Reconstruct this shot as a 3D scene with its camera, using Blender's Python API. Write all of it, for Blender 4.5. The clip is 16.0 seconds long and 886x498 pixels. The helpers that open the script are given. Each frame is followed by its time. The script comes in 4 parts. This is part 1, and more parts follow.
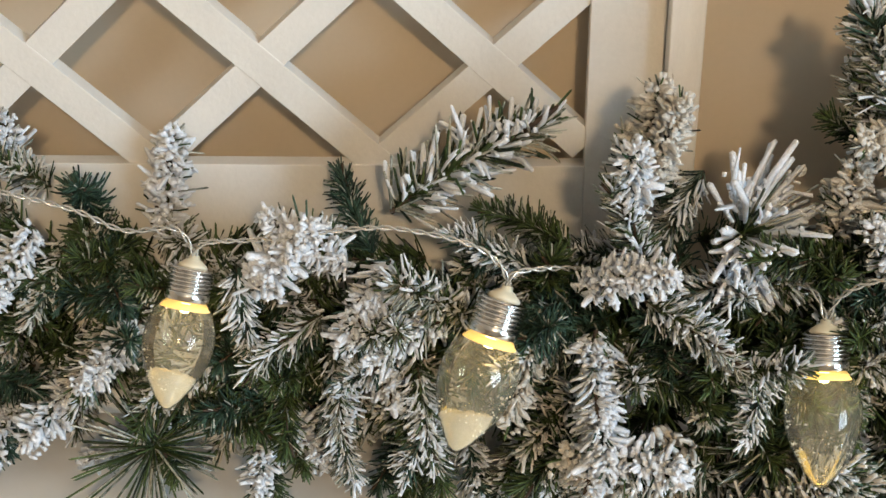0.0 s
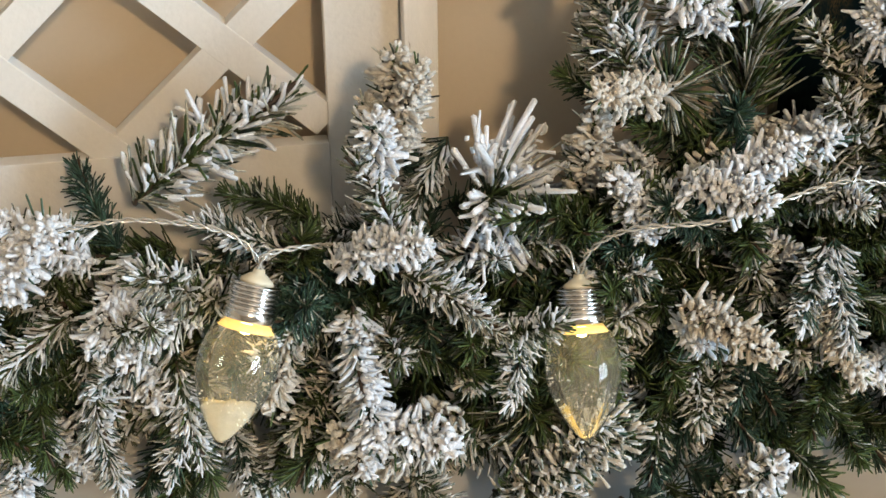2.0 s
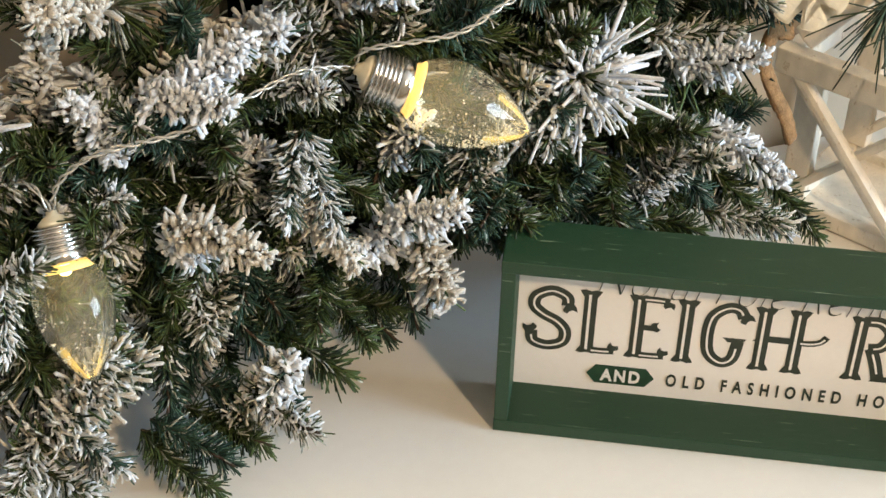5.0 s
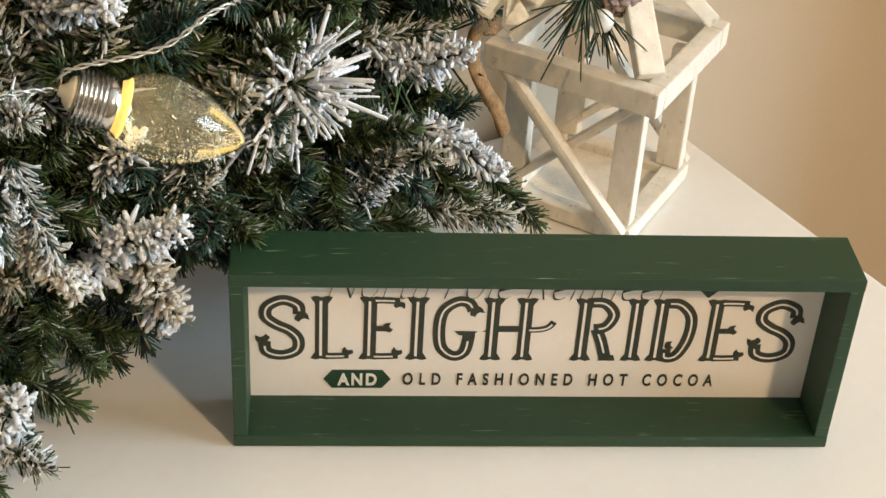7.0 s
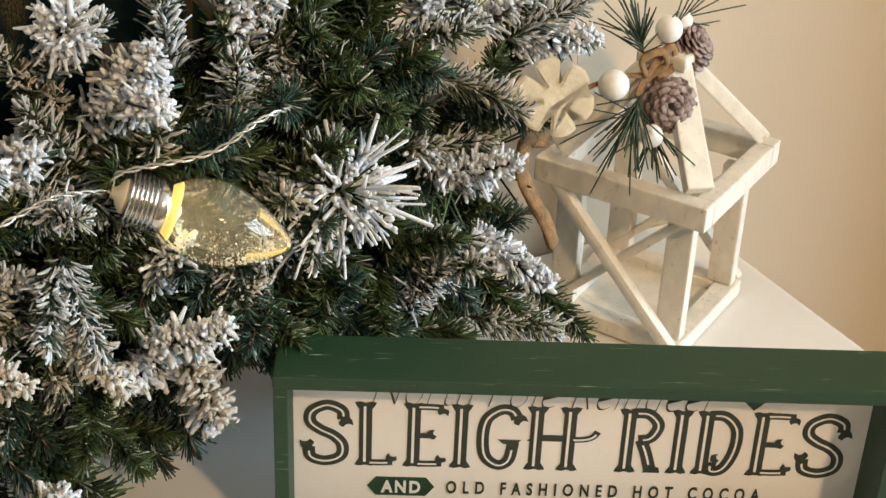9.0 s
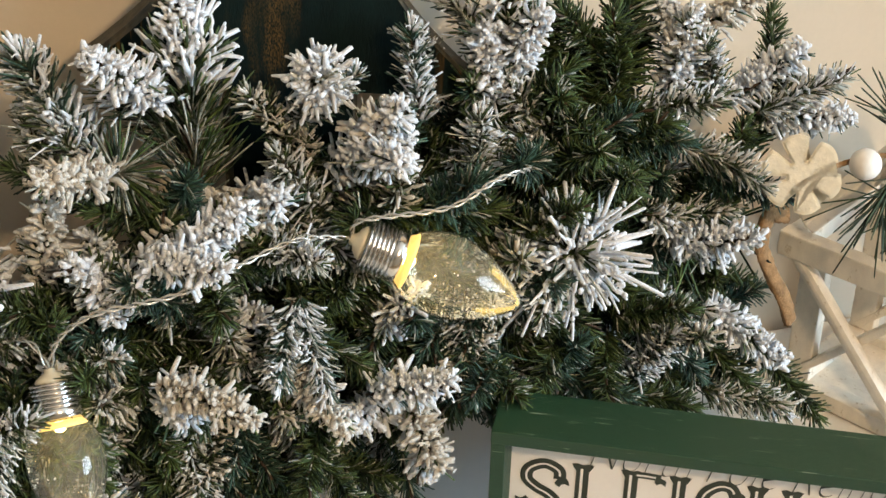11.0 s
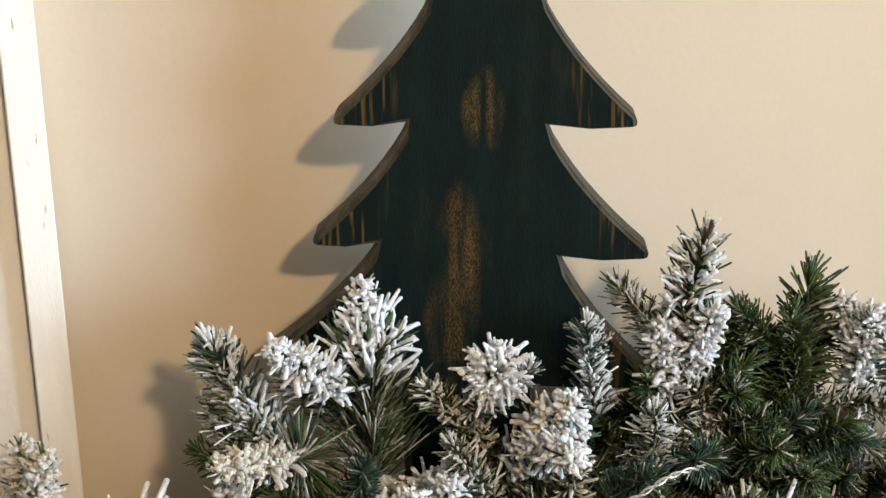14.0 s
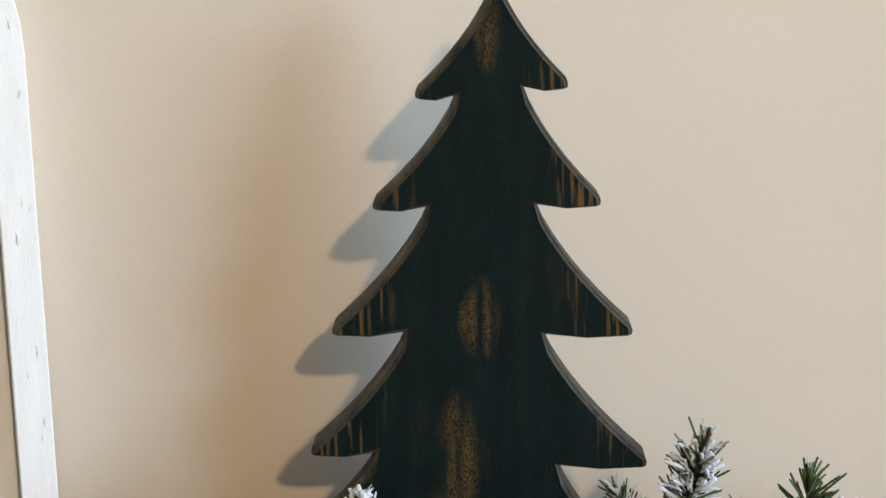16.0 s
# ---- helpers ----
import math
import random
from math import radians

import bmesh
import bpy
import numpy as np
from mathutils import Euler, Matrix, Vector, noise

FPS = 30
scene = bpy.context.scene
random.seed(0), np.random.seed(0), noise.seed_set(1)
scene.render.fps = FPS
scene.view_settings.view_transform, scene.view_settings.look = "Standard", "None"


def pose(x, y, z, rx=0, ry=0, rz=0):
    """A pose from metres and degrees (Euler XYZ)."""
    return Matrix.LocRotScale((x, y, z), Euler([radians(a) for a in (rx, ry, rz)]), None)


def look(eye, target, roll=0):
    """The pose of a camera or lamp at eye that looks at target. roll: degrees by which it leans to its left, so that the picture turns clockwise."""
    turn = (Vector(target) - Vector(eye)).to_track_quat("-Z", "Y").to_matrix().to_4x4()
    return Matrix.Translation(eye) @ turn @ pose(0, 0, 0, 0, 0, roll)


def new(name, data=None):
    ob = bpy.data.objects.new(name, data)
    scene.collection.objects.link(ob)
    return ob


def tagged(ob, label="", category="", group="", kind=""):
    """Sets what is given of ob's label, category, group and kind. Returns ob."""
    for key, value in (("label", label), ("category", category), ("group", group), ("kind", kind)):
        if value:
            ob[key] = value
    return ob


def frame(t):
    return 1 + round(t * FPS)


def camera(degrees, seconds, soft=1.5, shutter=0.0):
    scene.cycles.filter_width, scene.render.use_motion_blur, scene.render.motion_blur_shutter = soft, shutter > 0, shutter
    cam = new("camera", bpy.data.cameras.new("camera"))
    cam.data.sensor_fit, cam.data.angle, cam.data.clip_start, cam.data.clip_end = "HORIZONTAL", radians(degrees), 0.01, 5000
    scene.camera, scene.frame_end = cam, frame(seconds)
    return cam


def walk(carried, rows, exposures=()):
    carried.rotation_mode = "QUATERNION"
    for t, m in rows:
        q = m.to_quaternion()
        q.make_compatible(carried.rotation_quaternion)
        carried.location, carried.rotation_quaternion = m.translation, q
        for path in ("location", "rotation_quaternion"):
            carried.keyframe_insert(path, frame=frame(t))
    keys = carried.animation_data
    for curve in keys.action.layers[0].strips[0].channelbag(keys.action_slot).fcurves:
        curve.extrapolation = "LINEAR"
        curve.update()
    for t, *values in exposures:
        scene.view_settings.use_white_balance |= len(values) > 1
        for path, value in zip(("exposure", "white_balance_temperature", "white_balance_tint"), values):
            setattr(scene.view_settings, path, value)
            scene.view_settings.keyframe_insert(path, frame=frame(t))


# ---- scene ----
from math import cos, pi, sin, sqrt

cam = camera(32.00, 16.0, soft=1.5)
walk(cam, [
    (0, look((-0.2781, -0.5602, 0.5662), (-0.4166, 0.2701, 0.0265), -0.53)),
    (0.5, look((-0.2749, -0.5575, 0.5631), (-0.3863, 0.2768, 0.0232), -0.43)),
    (1, look((-0.2711, -0.5575, 0.5593), (-0.3487, 0.2813, 0.0204), -0.27)),
    (1.5, look((-0.2713, -0.5546, 0.5585), (-0.3112, 0.2839, 0.0150), -0.27)),
    (2, look((-0.2679, -0.5522, 0.5552), (-0.2606, 0.2852, 0.0087), -0.04)),
    (2.5, look((-0.2627, -0.5503, 0.5522), (-0.2081, 0.2831, 0.0021), 0.18)),
    (3, look((-0.2551, -0.5509, 0.5508), (-0.1546, 0.2752, -0.0037), 0.15)),
    (3.5, look((-0.2444, -0.5485, 0.5555), (-0.1014, 0.2610, -0.0140), 0.26)),
    (4, look((-0.2391, -0.5430, 0.5538), (-0.0513, 0.2482, -0.0281), 0.49)),
    (4.5, look((-0.2389, -0.5420, 0.5501), (0.0009, 0.2311, -0.0371), 0.99)),
    (5, look((-0.2425, -0.5407, 0.5419), (0.0535, 0.2133, -0.0444), 1.54)),
    (7.5, look((-0.2347, -0.5451, 0.5372), (0.2256, 0.1363, -0.0318), 3.61)),
    (8.2, look((-0.2318, -0.5576, 0.5300), (0.2217, 0.1554, -0.0047), 2.83)),
    (10.5, look((-0.2290, -0.5622, 0.5458), (0.1025, 0.2427, 0.0536), 2.24)),
    (11, look((-0.2191, -0.5652, 0.5463), (0.0614, 0.2610, 0.0577), 1.67)),
    (11.5, look((-0.2130, -0.5659, 0.5525), (0.0302, 0.2752, 0.0694), 1.06)),
    (12, look((-0.2063, -0.5695, 0.5547), (-0.0046, 0.2939, 0.0923), 0.15)),
    (12.5, look((-0.2041, -0.5727, 0.5562), (-0.0244, 0.3115, 0.1250), -0.34)),
    (13, look((-0.2054, -0.5730, 0.5580), (-0.0319, 0.3282, 0.1610), -0.46)),
    (13.5, look((-0.2027, -0.5750, 0.5589), (-0.0370, 0.3424, 0.1971), -0.64)),
    (14, look((-0.2039, -0.5771, 0.5602), (-0.0388, 0.3528, 0.2314), -0.76)),
    (14.5, look((-0.2051, -0.5779, 0.5611), (-0.0368, 0.3625, 0.2658), -0.85)),
    (15, look((-0.2059, -0.5804, 0.5630), (-0.0339, 0.3691, 0.3008), -0.96)),
    (15.5, look((-0.2073, -0.5811, 0.5631), (-0.0311, 0.3767, 0.3360), -1.03)),
    (16, look((-0.2064, -0.5826, 0.5642), (-0.0293, 0.3808, 0.3630), -1.10)),
], exposures=[(0, -0.2, 7400, 10), (3.5, 0.1, 7300, 10), (5.0, 0.1, 7400, 10), (7.5, -0.08, 7800, 10), (8.2, -0.08, 7800, 10), (10.5, 0.0, 7500, 10), (12.5, 0.12, 7400, 10), (14.5, -0.02, 7100, 10), (16, -0.22, 6400, 10)])

# ---- light: daylight of a tall window on the right, a warm ceiling lamp ----
world = bpy.data.worlds.new("world")
scene.world = world
world.use_nodes = True
nt = world.node_tree
sky = nt.nodes.new("ShaderNodeTexSky")
sky.sky_type, sky.sun_disc = "NISHITA", False
sky.sun_elevation, sky.sun_rotation = radians(35), radians(100)
nt.links.new(sky.outputs[0], nt.nodes["Background"].inputs[0])
nt.nodes["Background"].inputs[1].default_value = 0.08


def area_lamp(name, m, w, h, power, colour):
    d = bpy.data.lights.new(name, "AREA")
    d.shape, d.size, d.size_y, d.energy, d.color = "RECTANGLE", w, h, power, colour
    ob = new(name, d)
    ob.matrix_world = m
    return ob


# ---- materials ----
def mat(name, base, rough=0.6, metal=0.0, var=0.12, scale=40.0, bump=0.1, fine=400.0, island=0.0, hue2=None, spec=0.5, stretch=(1, 1, 1), coat=0.0):
    """A surface with colour that varies at two scales, and fine relief."""
    m = bpy.data.materials.new(name)
    m.use_nodes = True
    t = m.node_tree
    N, L = t.nodes, t.links
    b = N["Principled BSDF"]
    b.inputs["Roughness"].default_value = rough
    b.inputs["Metallic"].default_value = metal
    b.inputs["Specular IOR Level"].default_value = spec
    b.inputs["Coat Weight"].default_value = coat
    co = N.new("ShaderNodeTexCoord")
    mp = N.new("ShaderNodeMapping")
    mp.inputs["Scale"].default_value = stretch
    L.new(co.outputs["Object"], mp.inputs["Vector"])
    n1 = N.new("ShaderNodeTexNoise")
    n1.inputs["Scale"].default_value, n1.inputs["Detail"].default_value = scale, 6
    L.new(mp.outputs[0], n1.inputs["Vector"])
    n2 = N.new("ShaderNodeTexNoise")
    n2.inputs["Scale"].default_value, n2.inputs["Detail"].default_value = fine, 3
    L.new(mp.outputs[0], n2.inputs["Vector"])
    ramp = N.new("ShaderNodeMixRGB")
    ramp.inputs[1].default_value = (*[c * (1 - var) for c in base], 1)
    two = hue2 or [min(1, c * (1 + var)) for c in base]
    ramp.inputs[2].default_value = (*two, 1)
    add = N.new("ShaderNodeMath")
    add.operation = "MULTIPLY_ADD"
    L.new(n2.outputs[0], add.inputs[0])
    add.inputs[1].default_value = 0.5
    L.new(n1.outputs[0], add.inputs[2])
    st = N.new("ShaderNodeMapRange")
    st.inputs["From Min"].default_value, st.inputs["From Max"].default_value = 0.5, 1.0
    L.new(add.outputs[0], st.inputs["Value"])
    src = st.outputs[0]
    if island:
        g = N.new("ShaderNodeNewGeometry")
        mx = N.new("ShaderNodeMath")
        mx.operation = "MULTIPLY_ADD"
        L.new(g.outputs["Random Per Island"], mx.inputs[0])
        mx.inputs[1].default_value = island
        L.new(src, mx.inputs[2])
        sb = N.new("ShaderNodeMath")
        sb.operation = "SUBTRACT"
        sb.use_clamp = True
        L.new(mx.outputs[0], sb.inputs[0])
        sb.inputs[1].default_value = island * 0.5
        src = sb.outputs[0]
    L.new(src, ramp.inputs[0])
    L.new(ramp.outputs[0], b.inputs["Base Color"])
    if bump:
        bp = N.new("ShaderNodeBump")
        bp.inputs["Strength"].default_value, bp.inputs["Distance"].default_value = bump, 0.001
        L.new(n2.outputs[0], bp.inputs["Height"])
        L.new(bp.outputs[0], b.inputs["Normal"])
    return m


def worn(name, paint, under, amount=0.6, stretch=(1, 1, 1), scale=60.0, rough=0.55, var=0.12):
    """Paint rubbed through to the wood in streaks along the grain."""
    m = mat(name, paint, rough, var=var, scale=25, bump=0.25, fine=350, stretch=stretch)
    t = m.node_tree
    N, L = t.nodes, t.links
    mp = N["Mapping"]
    w = N.new("ShaderNodeTexNoise")
    w.inputs["Scale"].default_value, w.inputs["Detail"].default_value, w.inputs["Roughness"].default_value = scale, 8, 0.7
    L.new(mp.outputs[0], w.inputs["Vector"])
    cr = N.new("ShaderNodeValToRGB")
    cr.color_ramp.elements[0].position, cr.color_ramp.elements[1].position = amount, amount + 0.06
    L.new(w.outputs[0], cr.inputs[0])
    mx = N.new("ShaderNodeMixRGB")
    old = N["Principled BSDF"].inputs["Base Color"].links[0].from_socket
    L.new(old, mx.inputs[1])
    mx.inputs[2].default_value = (*under, 1)
    L.new(cr.outputs[0], mx.inputs[0])
    L.new(mx.outputs[0], N["Principled BSDF"].inputs["Base Color"])
    return m


M_WALL = mat("wall_paint", (0.60, 0.50, 0.385), 0.75, var=0.03, scale=6, bump=0.12, fine=260)
M_CEIL = mat("ceiling_paint", (0.8, 0.78, 0.74), 0.9, var=0.03, scale=3, bump=0.05)
M_FLOOR = mat("floor_boards", (0.25, 0.17, 0.1), 0.5, var=0.3, scale=6, stretch=(1, 8, 1))
M_TABLE = mat("white_lacquer", (0.78, 0.75, 0.71), 0.28, var=0.03, scale=8, bump=0.03, fine=150)
M_WHITEWASH = worn("white_washed_wood", (0.76, 0.69, 0.59), (0.56, 0.46, 0.34), 0.60, stretch=(5, 5, 3), scale=40, var=0.12)
M_MOULD = worn("scratched_white_moulding", (0.80, 0.77, 0.73), (0.30, 0.23, 0.17), 0.64, stretch=(7, 7, 1.2), scale=30, var=0.05)
M_LATTICE = worn("white_painted_lattice", (0.70, 0.665, 0.62), (0.45, 0.39, 0.34), 0.72, stretch=(1, 1, 1), scale=22, var=0.05)
M_TREE = worn("dark_green_stain", (0.0022, 0.0080, 0.0070), (0.009, 0.012, 0.008), 0.58, stretch=(4, 4, 1.0), scale=6.5, rough=0.65, var=0.4)
M_TREE.node_tree.nodes["Principled BSDF"].inputs["Specular IOR Level"].default_value = 0.12


def rub_through(m, patches, wood):
    """Stain rubbed through in soft patches down the middle, and in grain streaks towards the tips."""
    t = m.node_tree
    N, L = t.nodes, t.links

    def math(op, a, b=None, clamp=False):
        n = N.new("ShaderNodeMath")
        n.operation, n.use_clamp = op, clamp
        for k, v in enumerate((a, b)):
            if v is None:
                continue
            if isinstance(v, (int, float)):
                n.inputs[k].default_value = v
            else:
                L.new(v, n.inputs[k])
        return n.outputs[0]

    def noise(stretch, detail):
        mp = N.new("ShaderNodeMapping")
        mp.inputs["Scale"].default_value = stretch
        L.new(co, mp.inputs["Vector"])
        n = N.new("ShaderNodeTexNoise")
        n.inputs["Scale"].default_value, n.inputs["Detail"].default_value = 1.0, detail
        L.new(mp.outputs[0], n.inputs["Vector"])
        return n.outputs[0]

    co = N["Texture Coordinate"].outputs["Object"]
    sep = N.new("ShaderNodeSeparateXYZ")
    L.new(co, sep.inputs[0])
    x, z = sep.outputs[0], sep.outputs[2]
    warp = math("MULTIPLY", math("SUBTRACT", noise((60, 60, 22), 4), 0.5), 3.0)
    total = None
    for px, pz, rx, rz in patches:
        a = math("POWER", math("ABSOLUTE", math("DIVIDE", math("SUBTRACT", x, px), rx)), 2.0)
        b = math("POWER", math("ABSOLUTE", math("DIVIDE", math("SUBTRACT", z, pz), rz)), 2.0)
        q = math("SUBTRACT", math("ADD", 1.0, warp), math("ADD", a, b), True)
        total = q if total is None else math("MAXIMUM", total, q)
    speck = math("MULTIPLY", math("SUBTRACT", noise((2200, 2200, 700), 3), 0.38, True), 3.6, True)
    grain = math("MULTIPLY", math("SUBTRACT", noise((150, 150, 12), 4), 0.36, True), 4.5, True)
    patch = math("MULTIPLY", math("MULTIPLY", total, speck), grain)
    reach = math("ADD", math("ABSOLUTE", math("SUBTRACT", x, 0.006)), math("SUBTRACT", math("MULTIPLY", z, 0.165), 0.101))
    tips = math("MULTIPLY", reach, 70.0, True)
    lines = math("MULTIPLY", math("SUBTRACT", noise((420, 420, 22), 3), 0.54, True), 9.0, True)
    both = math("MAXIMUM", patch, math("MULTIPLY", math("MULTIPLY", tips, lines), 0.8))
    mx = N.new("ShaderNodeMixRGB")
    L.new(N["Principled BSDF"].inputs["Base Color"].links[0].from_socket, mx.inputs[1])
    mx.inputs[2].default_value = (*wood, 1)
    L.new(both, mx.inputs[0])
    L.new(mx.outputs[0], N["Principled BSDF"].inputs["Base Color"])


rub_through(M_TREE, [(-0.003, 0.308, 0.014, 0.040), (-0.014, 0.266, 0.011, 0.036), (0.005, 0.380, 0.010, 0.020), (0.010, 0.520, 0.008, 0.022)], (0.135, 0.072, 0.020))
M_TREE_EDGE = mat("worn_green_edge", (0.022, 0.022, 0.016), 0.7, var=0.6, scale=160, hue2=(0.075, 0.062, 0.038), bump=0.4, stretch=(1, 1, 0.4))
M_SIGN = worn("green_painted_wood", (0.009, 0.043, 0.019), (0.36, 0.44, 0.32), 0.63, stretch=(2.2, 60, 60), scale=16, rough=0.5, var=0.15)
M_PANEL = mat("printed_white_panel", (0.80, 0.76, 0.73), 0.5, var=0.03, scale=12, bump=0.03)
M_INK = mat("dark_green_ink", (0.028, 0.036, 0.026), 0.6, var=0.2, scale=200, bump=0.0)
M_INK2 = mat("green_badge_ink", (0.012, 0.05, 0.025), 0.6, var=0.15, scale=200, bump=0.0)
M_NEEDLE = mat("green_plastic_needle", (0.004, 0.016, 0.006), 0.55, var=0.5, hue2=(0.085, 0.130, 0.042), scale=25, bump=0, island=0.8, spec=0.3)
M_NEEDLE_B = mat("bluish_plastic_needle", (0.008, 0.028, 0.020), 0.55, var=0.5, hue2=(0.055, 0.115, 0.080), scale=25, bump=0, island=0.8, spec=0.3)
M_FLOCK = mat("snow_flock", (0.64, 0.655, 0.68), 0.95, var=0.1, hue2=(0.87, 0.89, 0.94), scale=60, bump=0.9, fine=900, island=0.5, spec=0.1)
M_FLOCK_B = mat("beige_flock", (0.50, 0.455, 0.40), 0.95, var=0.1, hue2=(0.77, 0.735, 0.68), scale=60, bump=0.9, fine=900, island=0.5, spec=0.1)
M_DUST = mat("frosted_needle", (0.045, 0.065, 0.035), 0.9, var=0.3, hue2=(0.56, 0.56, 0.50), scale=140, bump=0.5, fine=900, island=0.9, spec=0.2)
M_STEM = mat("brown_stem", (0.05, 0.03, 0.018), 0.8, var=0.3, scale=150)
M_CHROME = mat("chrome_plastic", (0.72, 0.70, 0.67), 0.16, metal=1.0, var=0.04, scale=80, bump=0.02)
M_CAPTIP = mat("cream_plastic", (0.72, 0.64, 0.48), 0.4, var=0.05, scale=100, bump=0.02)
M_WIRE = mat("clear_wire_sleeve", (0.62, 0.60, 0.55), 0.18, metal=0.6, var=0.15, scale=200, bump=0.1)
M_TWINE = mat("jute_twine", (0.26, 0.14, 0.06), 0.95, var=0.35, scale=200, bump=0.8, fine=700)
M_CONE = mat("frosted_cone_scale", (0.16, 0.085, 0.06), 0.85, var=0.4, hue2=(0.50, 0.38, 0.35), scale=260, bump=0.6, island=0.5)
M_BALL = mat("white_berry", (0.84, 0.80, 0.75), 0.6, var=0.04, scale=120, bump=0.15)
M_FLAKE = mat("cream_resin", (0.74, 0.66, 0.52), 0.7, var=0.15, scale=70, bump=0.4)
M_DECORNEEDLE = mat("dark_spruce_needle", (0.014, 0.032, 0.014), 0.55, var=0.5, hue2=(0.05, 0.085, 0.035), scale=40, bump=0, island=0.6)


def glass_mat():
    """A thin clear shell: see-through, with a faint warm cast and glossy reflections."""
    m = bpy.data.materials.new("clear_bulb_plastic")
    m.use_nodes = True
    t = m.node_tree
    N, L = t.nodes, t.links
    N.remove(N["Principled BSDF"])
    clear = N.new("ShaderNodeBsdfTransparent")
    clear.inputs[0].default_value = (0.985, 0.97, 0.87, 1)
    gloss = N.new("ShaderNodeBsdfGlossy")
    gloss.inputs["Roughness"].default_value = 0.04
    fr = N.new("ShaderNodeFresnel")
    fr.inputs[0].default_value = 1.5
    n = N.new("ShaderNodeTexNoise")
    n.inputs["Scale"].default_value = 130
    co = N.new("ShaderNodeTexCoord")
    L.new(co.outputs["Object"], n.inputs["Vector"])
    bp = N.new("ShaderNodeBump")
    bp.inputs["Strength"].default_value, bp.inputs["Distance"].default_value = 0.12, 0.0006
    L.new(n.outputs[0], bp.inputs["Height"])
    L.new(bp.outputs[0], gloss.inputs["Normal"])
    L.new(bp.outputs[0], fr.inputs["Normal"])
    # whitish haze mixed into the shell to lighten the globe like scattered light
    haze = N.new("ShaderNodeMixShader")
    haze_scatter = N.new("ShaderNodeMixShader")
    haze_scatter.inputs[0].default_value = 0.5
    for k, kind in ((1, "ShaderNodeBsdfDiffuse"), (2, "ShaderNodeBsdfTranslucent")):
        b = N.new(kind)
        b.inputs[0].default_value = (0.85, 0.82, 0.70, 1)
        L.new(b.outputs[0], haze_scatter.inputs[k])
    spots = N.new("ShaderNodeTexNoise")
    spots.inputs["Scale"].default_value, spots.inputs["Detail"].default_value = 170, 5
    L.new(co.outputs["Object"], spots.inputs["Vector"])
    amount = N.new("ShaderNodeMapRange")
    amount.inputs["From Min"].default_value, amount.inputs["From Max"].default_value = 0.48, 0.80
    amount.inputs["To Min"].default_value, amount.inputs["To Max"].default_value = 0.12, 0.28
    L.new(spots.outputs[0], amount.inputs["Value"])
    L.new(amount.outputs[0], haze.inputs[0])
    L.new(clear.outputs[0], haze.inputs[1])
    L.new(haze_scatter.outputs[0], haze.inputs[2])
    mx = N.new("ShaderNodeMixShader")
    L.new(fr.outputs[0], mx.inputs[0])
    L.new(haze.outputs[0], mx.inputs[1])
    L.new(gloss.outputs[0], mx.inputs[2])
    L.new(mx.outputs[0], N["Material Output"].inputs["Surface"])
    return m


def glow_mat(name, colour, strength, alpha=1.0):
    m = bpy.data.materials.new(name)
    m.use_nodes = True
    b = m.node_tree.nodes["Principled BSDF"]
    b.inputs["Base Color"].default_value = (*colour, 1)
    b.inputs["Emission Color"].default_value = (*colour, 1)
    b.inputs["Emission Strength"].default_value = strength
    b.inputs["Alpha"].default_value = alpha
    return m


M_GLASS = glass_mat()
M_LED = glow_mat("warm_led", (1.0, 0.78, 0.35), 9.0)
M_SHADE = glow_mat("lamp_diffuser", (1.0, 0.85, 0.65), 3.0)


# ---- mesh helpers ----
def mesh_of(name, bm, *mats, smooth=False):
    me = bpy.data.meshes.new(name)
    bm.to_mesh(me)
    bm.free()
    for m in mats:
        me.materials.append(m)
    if smooth:
        me.shade_smooth()
    return me


def part(name, bm, material, parent, label="", smooth=False, m=None):
    """One mesh object under a thing or a part."""
    ob = new(name, mesh_of(name, bm, material, smooth=smooth))
    ob.parent = parent
    if m is not None:
        ob.matrix_local = m
    return tagged(ob, label)


def empty(name, m, label, category, group=""):
    ob = new(name)
    ob.empty_display_size = 0.02
    ob.matrix_world = m
    return tagged(ob, label, category, group)


def box(bm, x0, x1, y0, y1, z0, z1, bevel=0.0, m=None):
    r = bmesh.ops.create_cube(bm, size=1)
    vs = r["verts"]
    for v in vs:
        v.co = Vector(((x0 + x1) / 2 + v.co.x * (x1 - x0), (y0 + y1) / 2 + v.co.y * (y1 - y0), (z0 + z1) / 2 + v.co.z * (z1 - z0)))
    if bevel:
        es = list({e for v in vs for e in v.link_edges})
        r = bmesh.ops.bevel(bm, geom=es, offset=bevel, segments=2, affect="EDGES", profile=0.6)
        vs = list({v for f in r["faces"] for v in f.verts} | {v for v in vs if v.is_valid})
    if m is not None:
        bmesh.ops.transform(bm, matrix=m, verts=vs)
    return bm


def beam(bm, a, b, w, h, bevel=0.0008, up=(0, 0, 1)):
    """A squared stick from a to b, w wide and h high."""
    a, b = Vector(a), Vector(b)
    d = (b - a).normalized()
    s = d.cross(Vector(up)).normalized()
    u = s.cross(d)
    m = Matrix((s, d, u)).transposed().to_4x4()
    m.translation = a
    return box(bm, -w / 2, w / 2, 0, (b - a).length, -h / 2, h / 2, bevel, m)


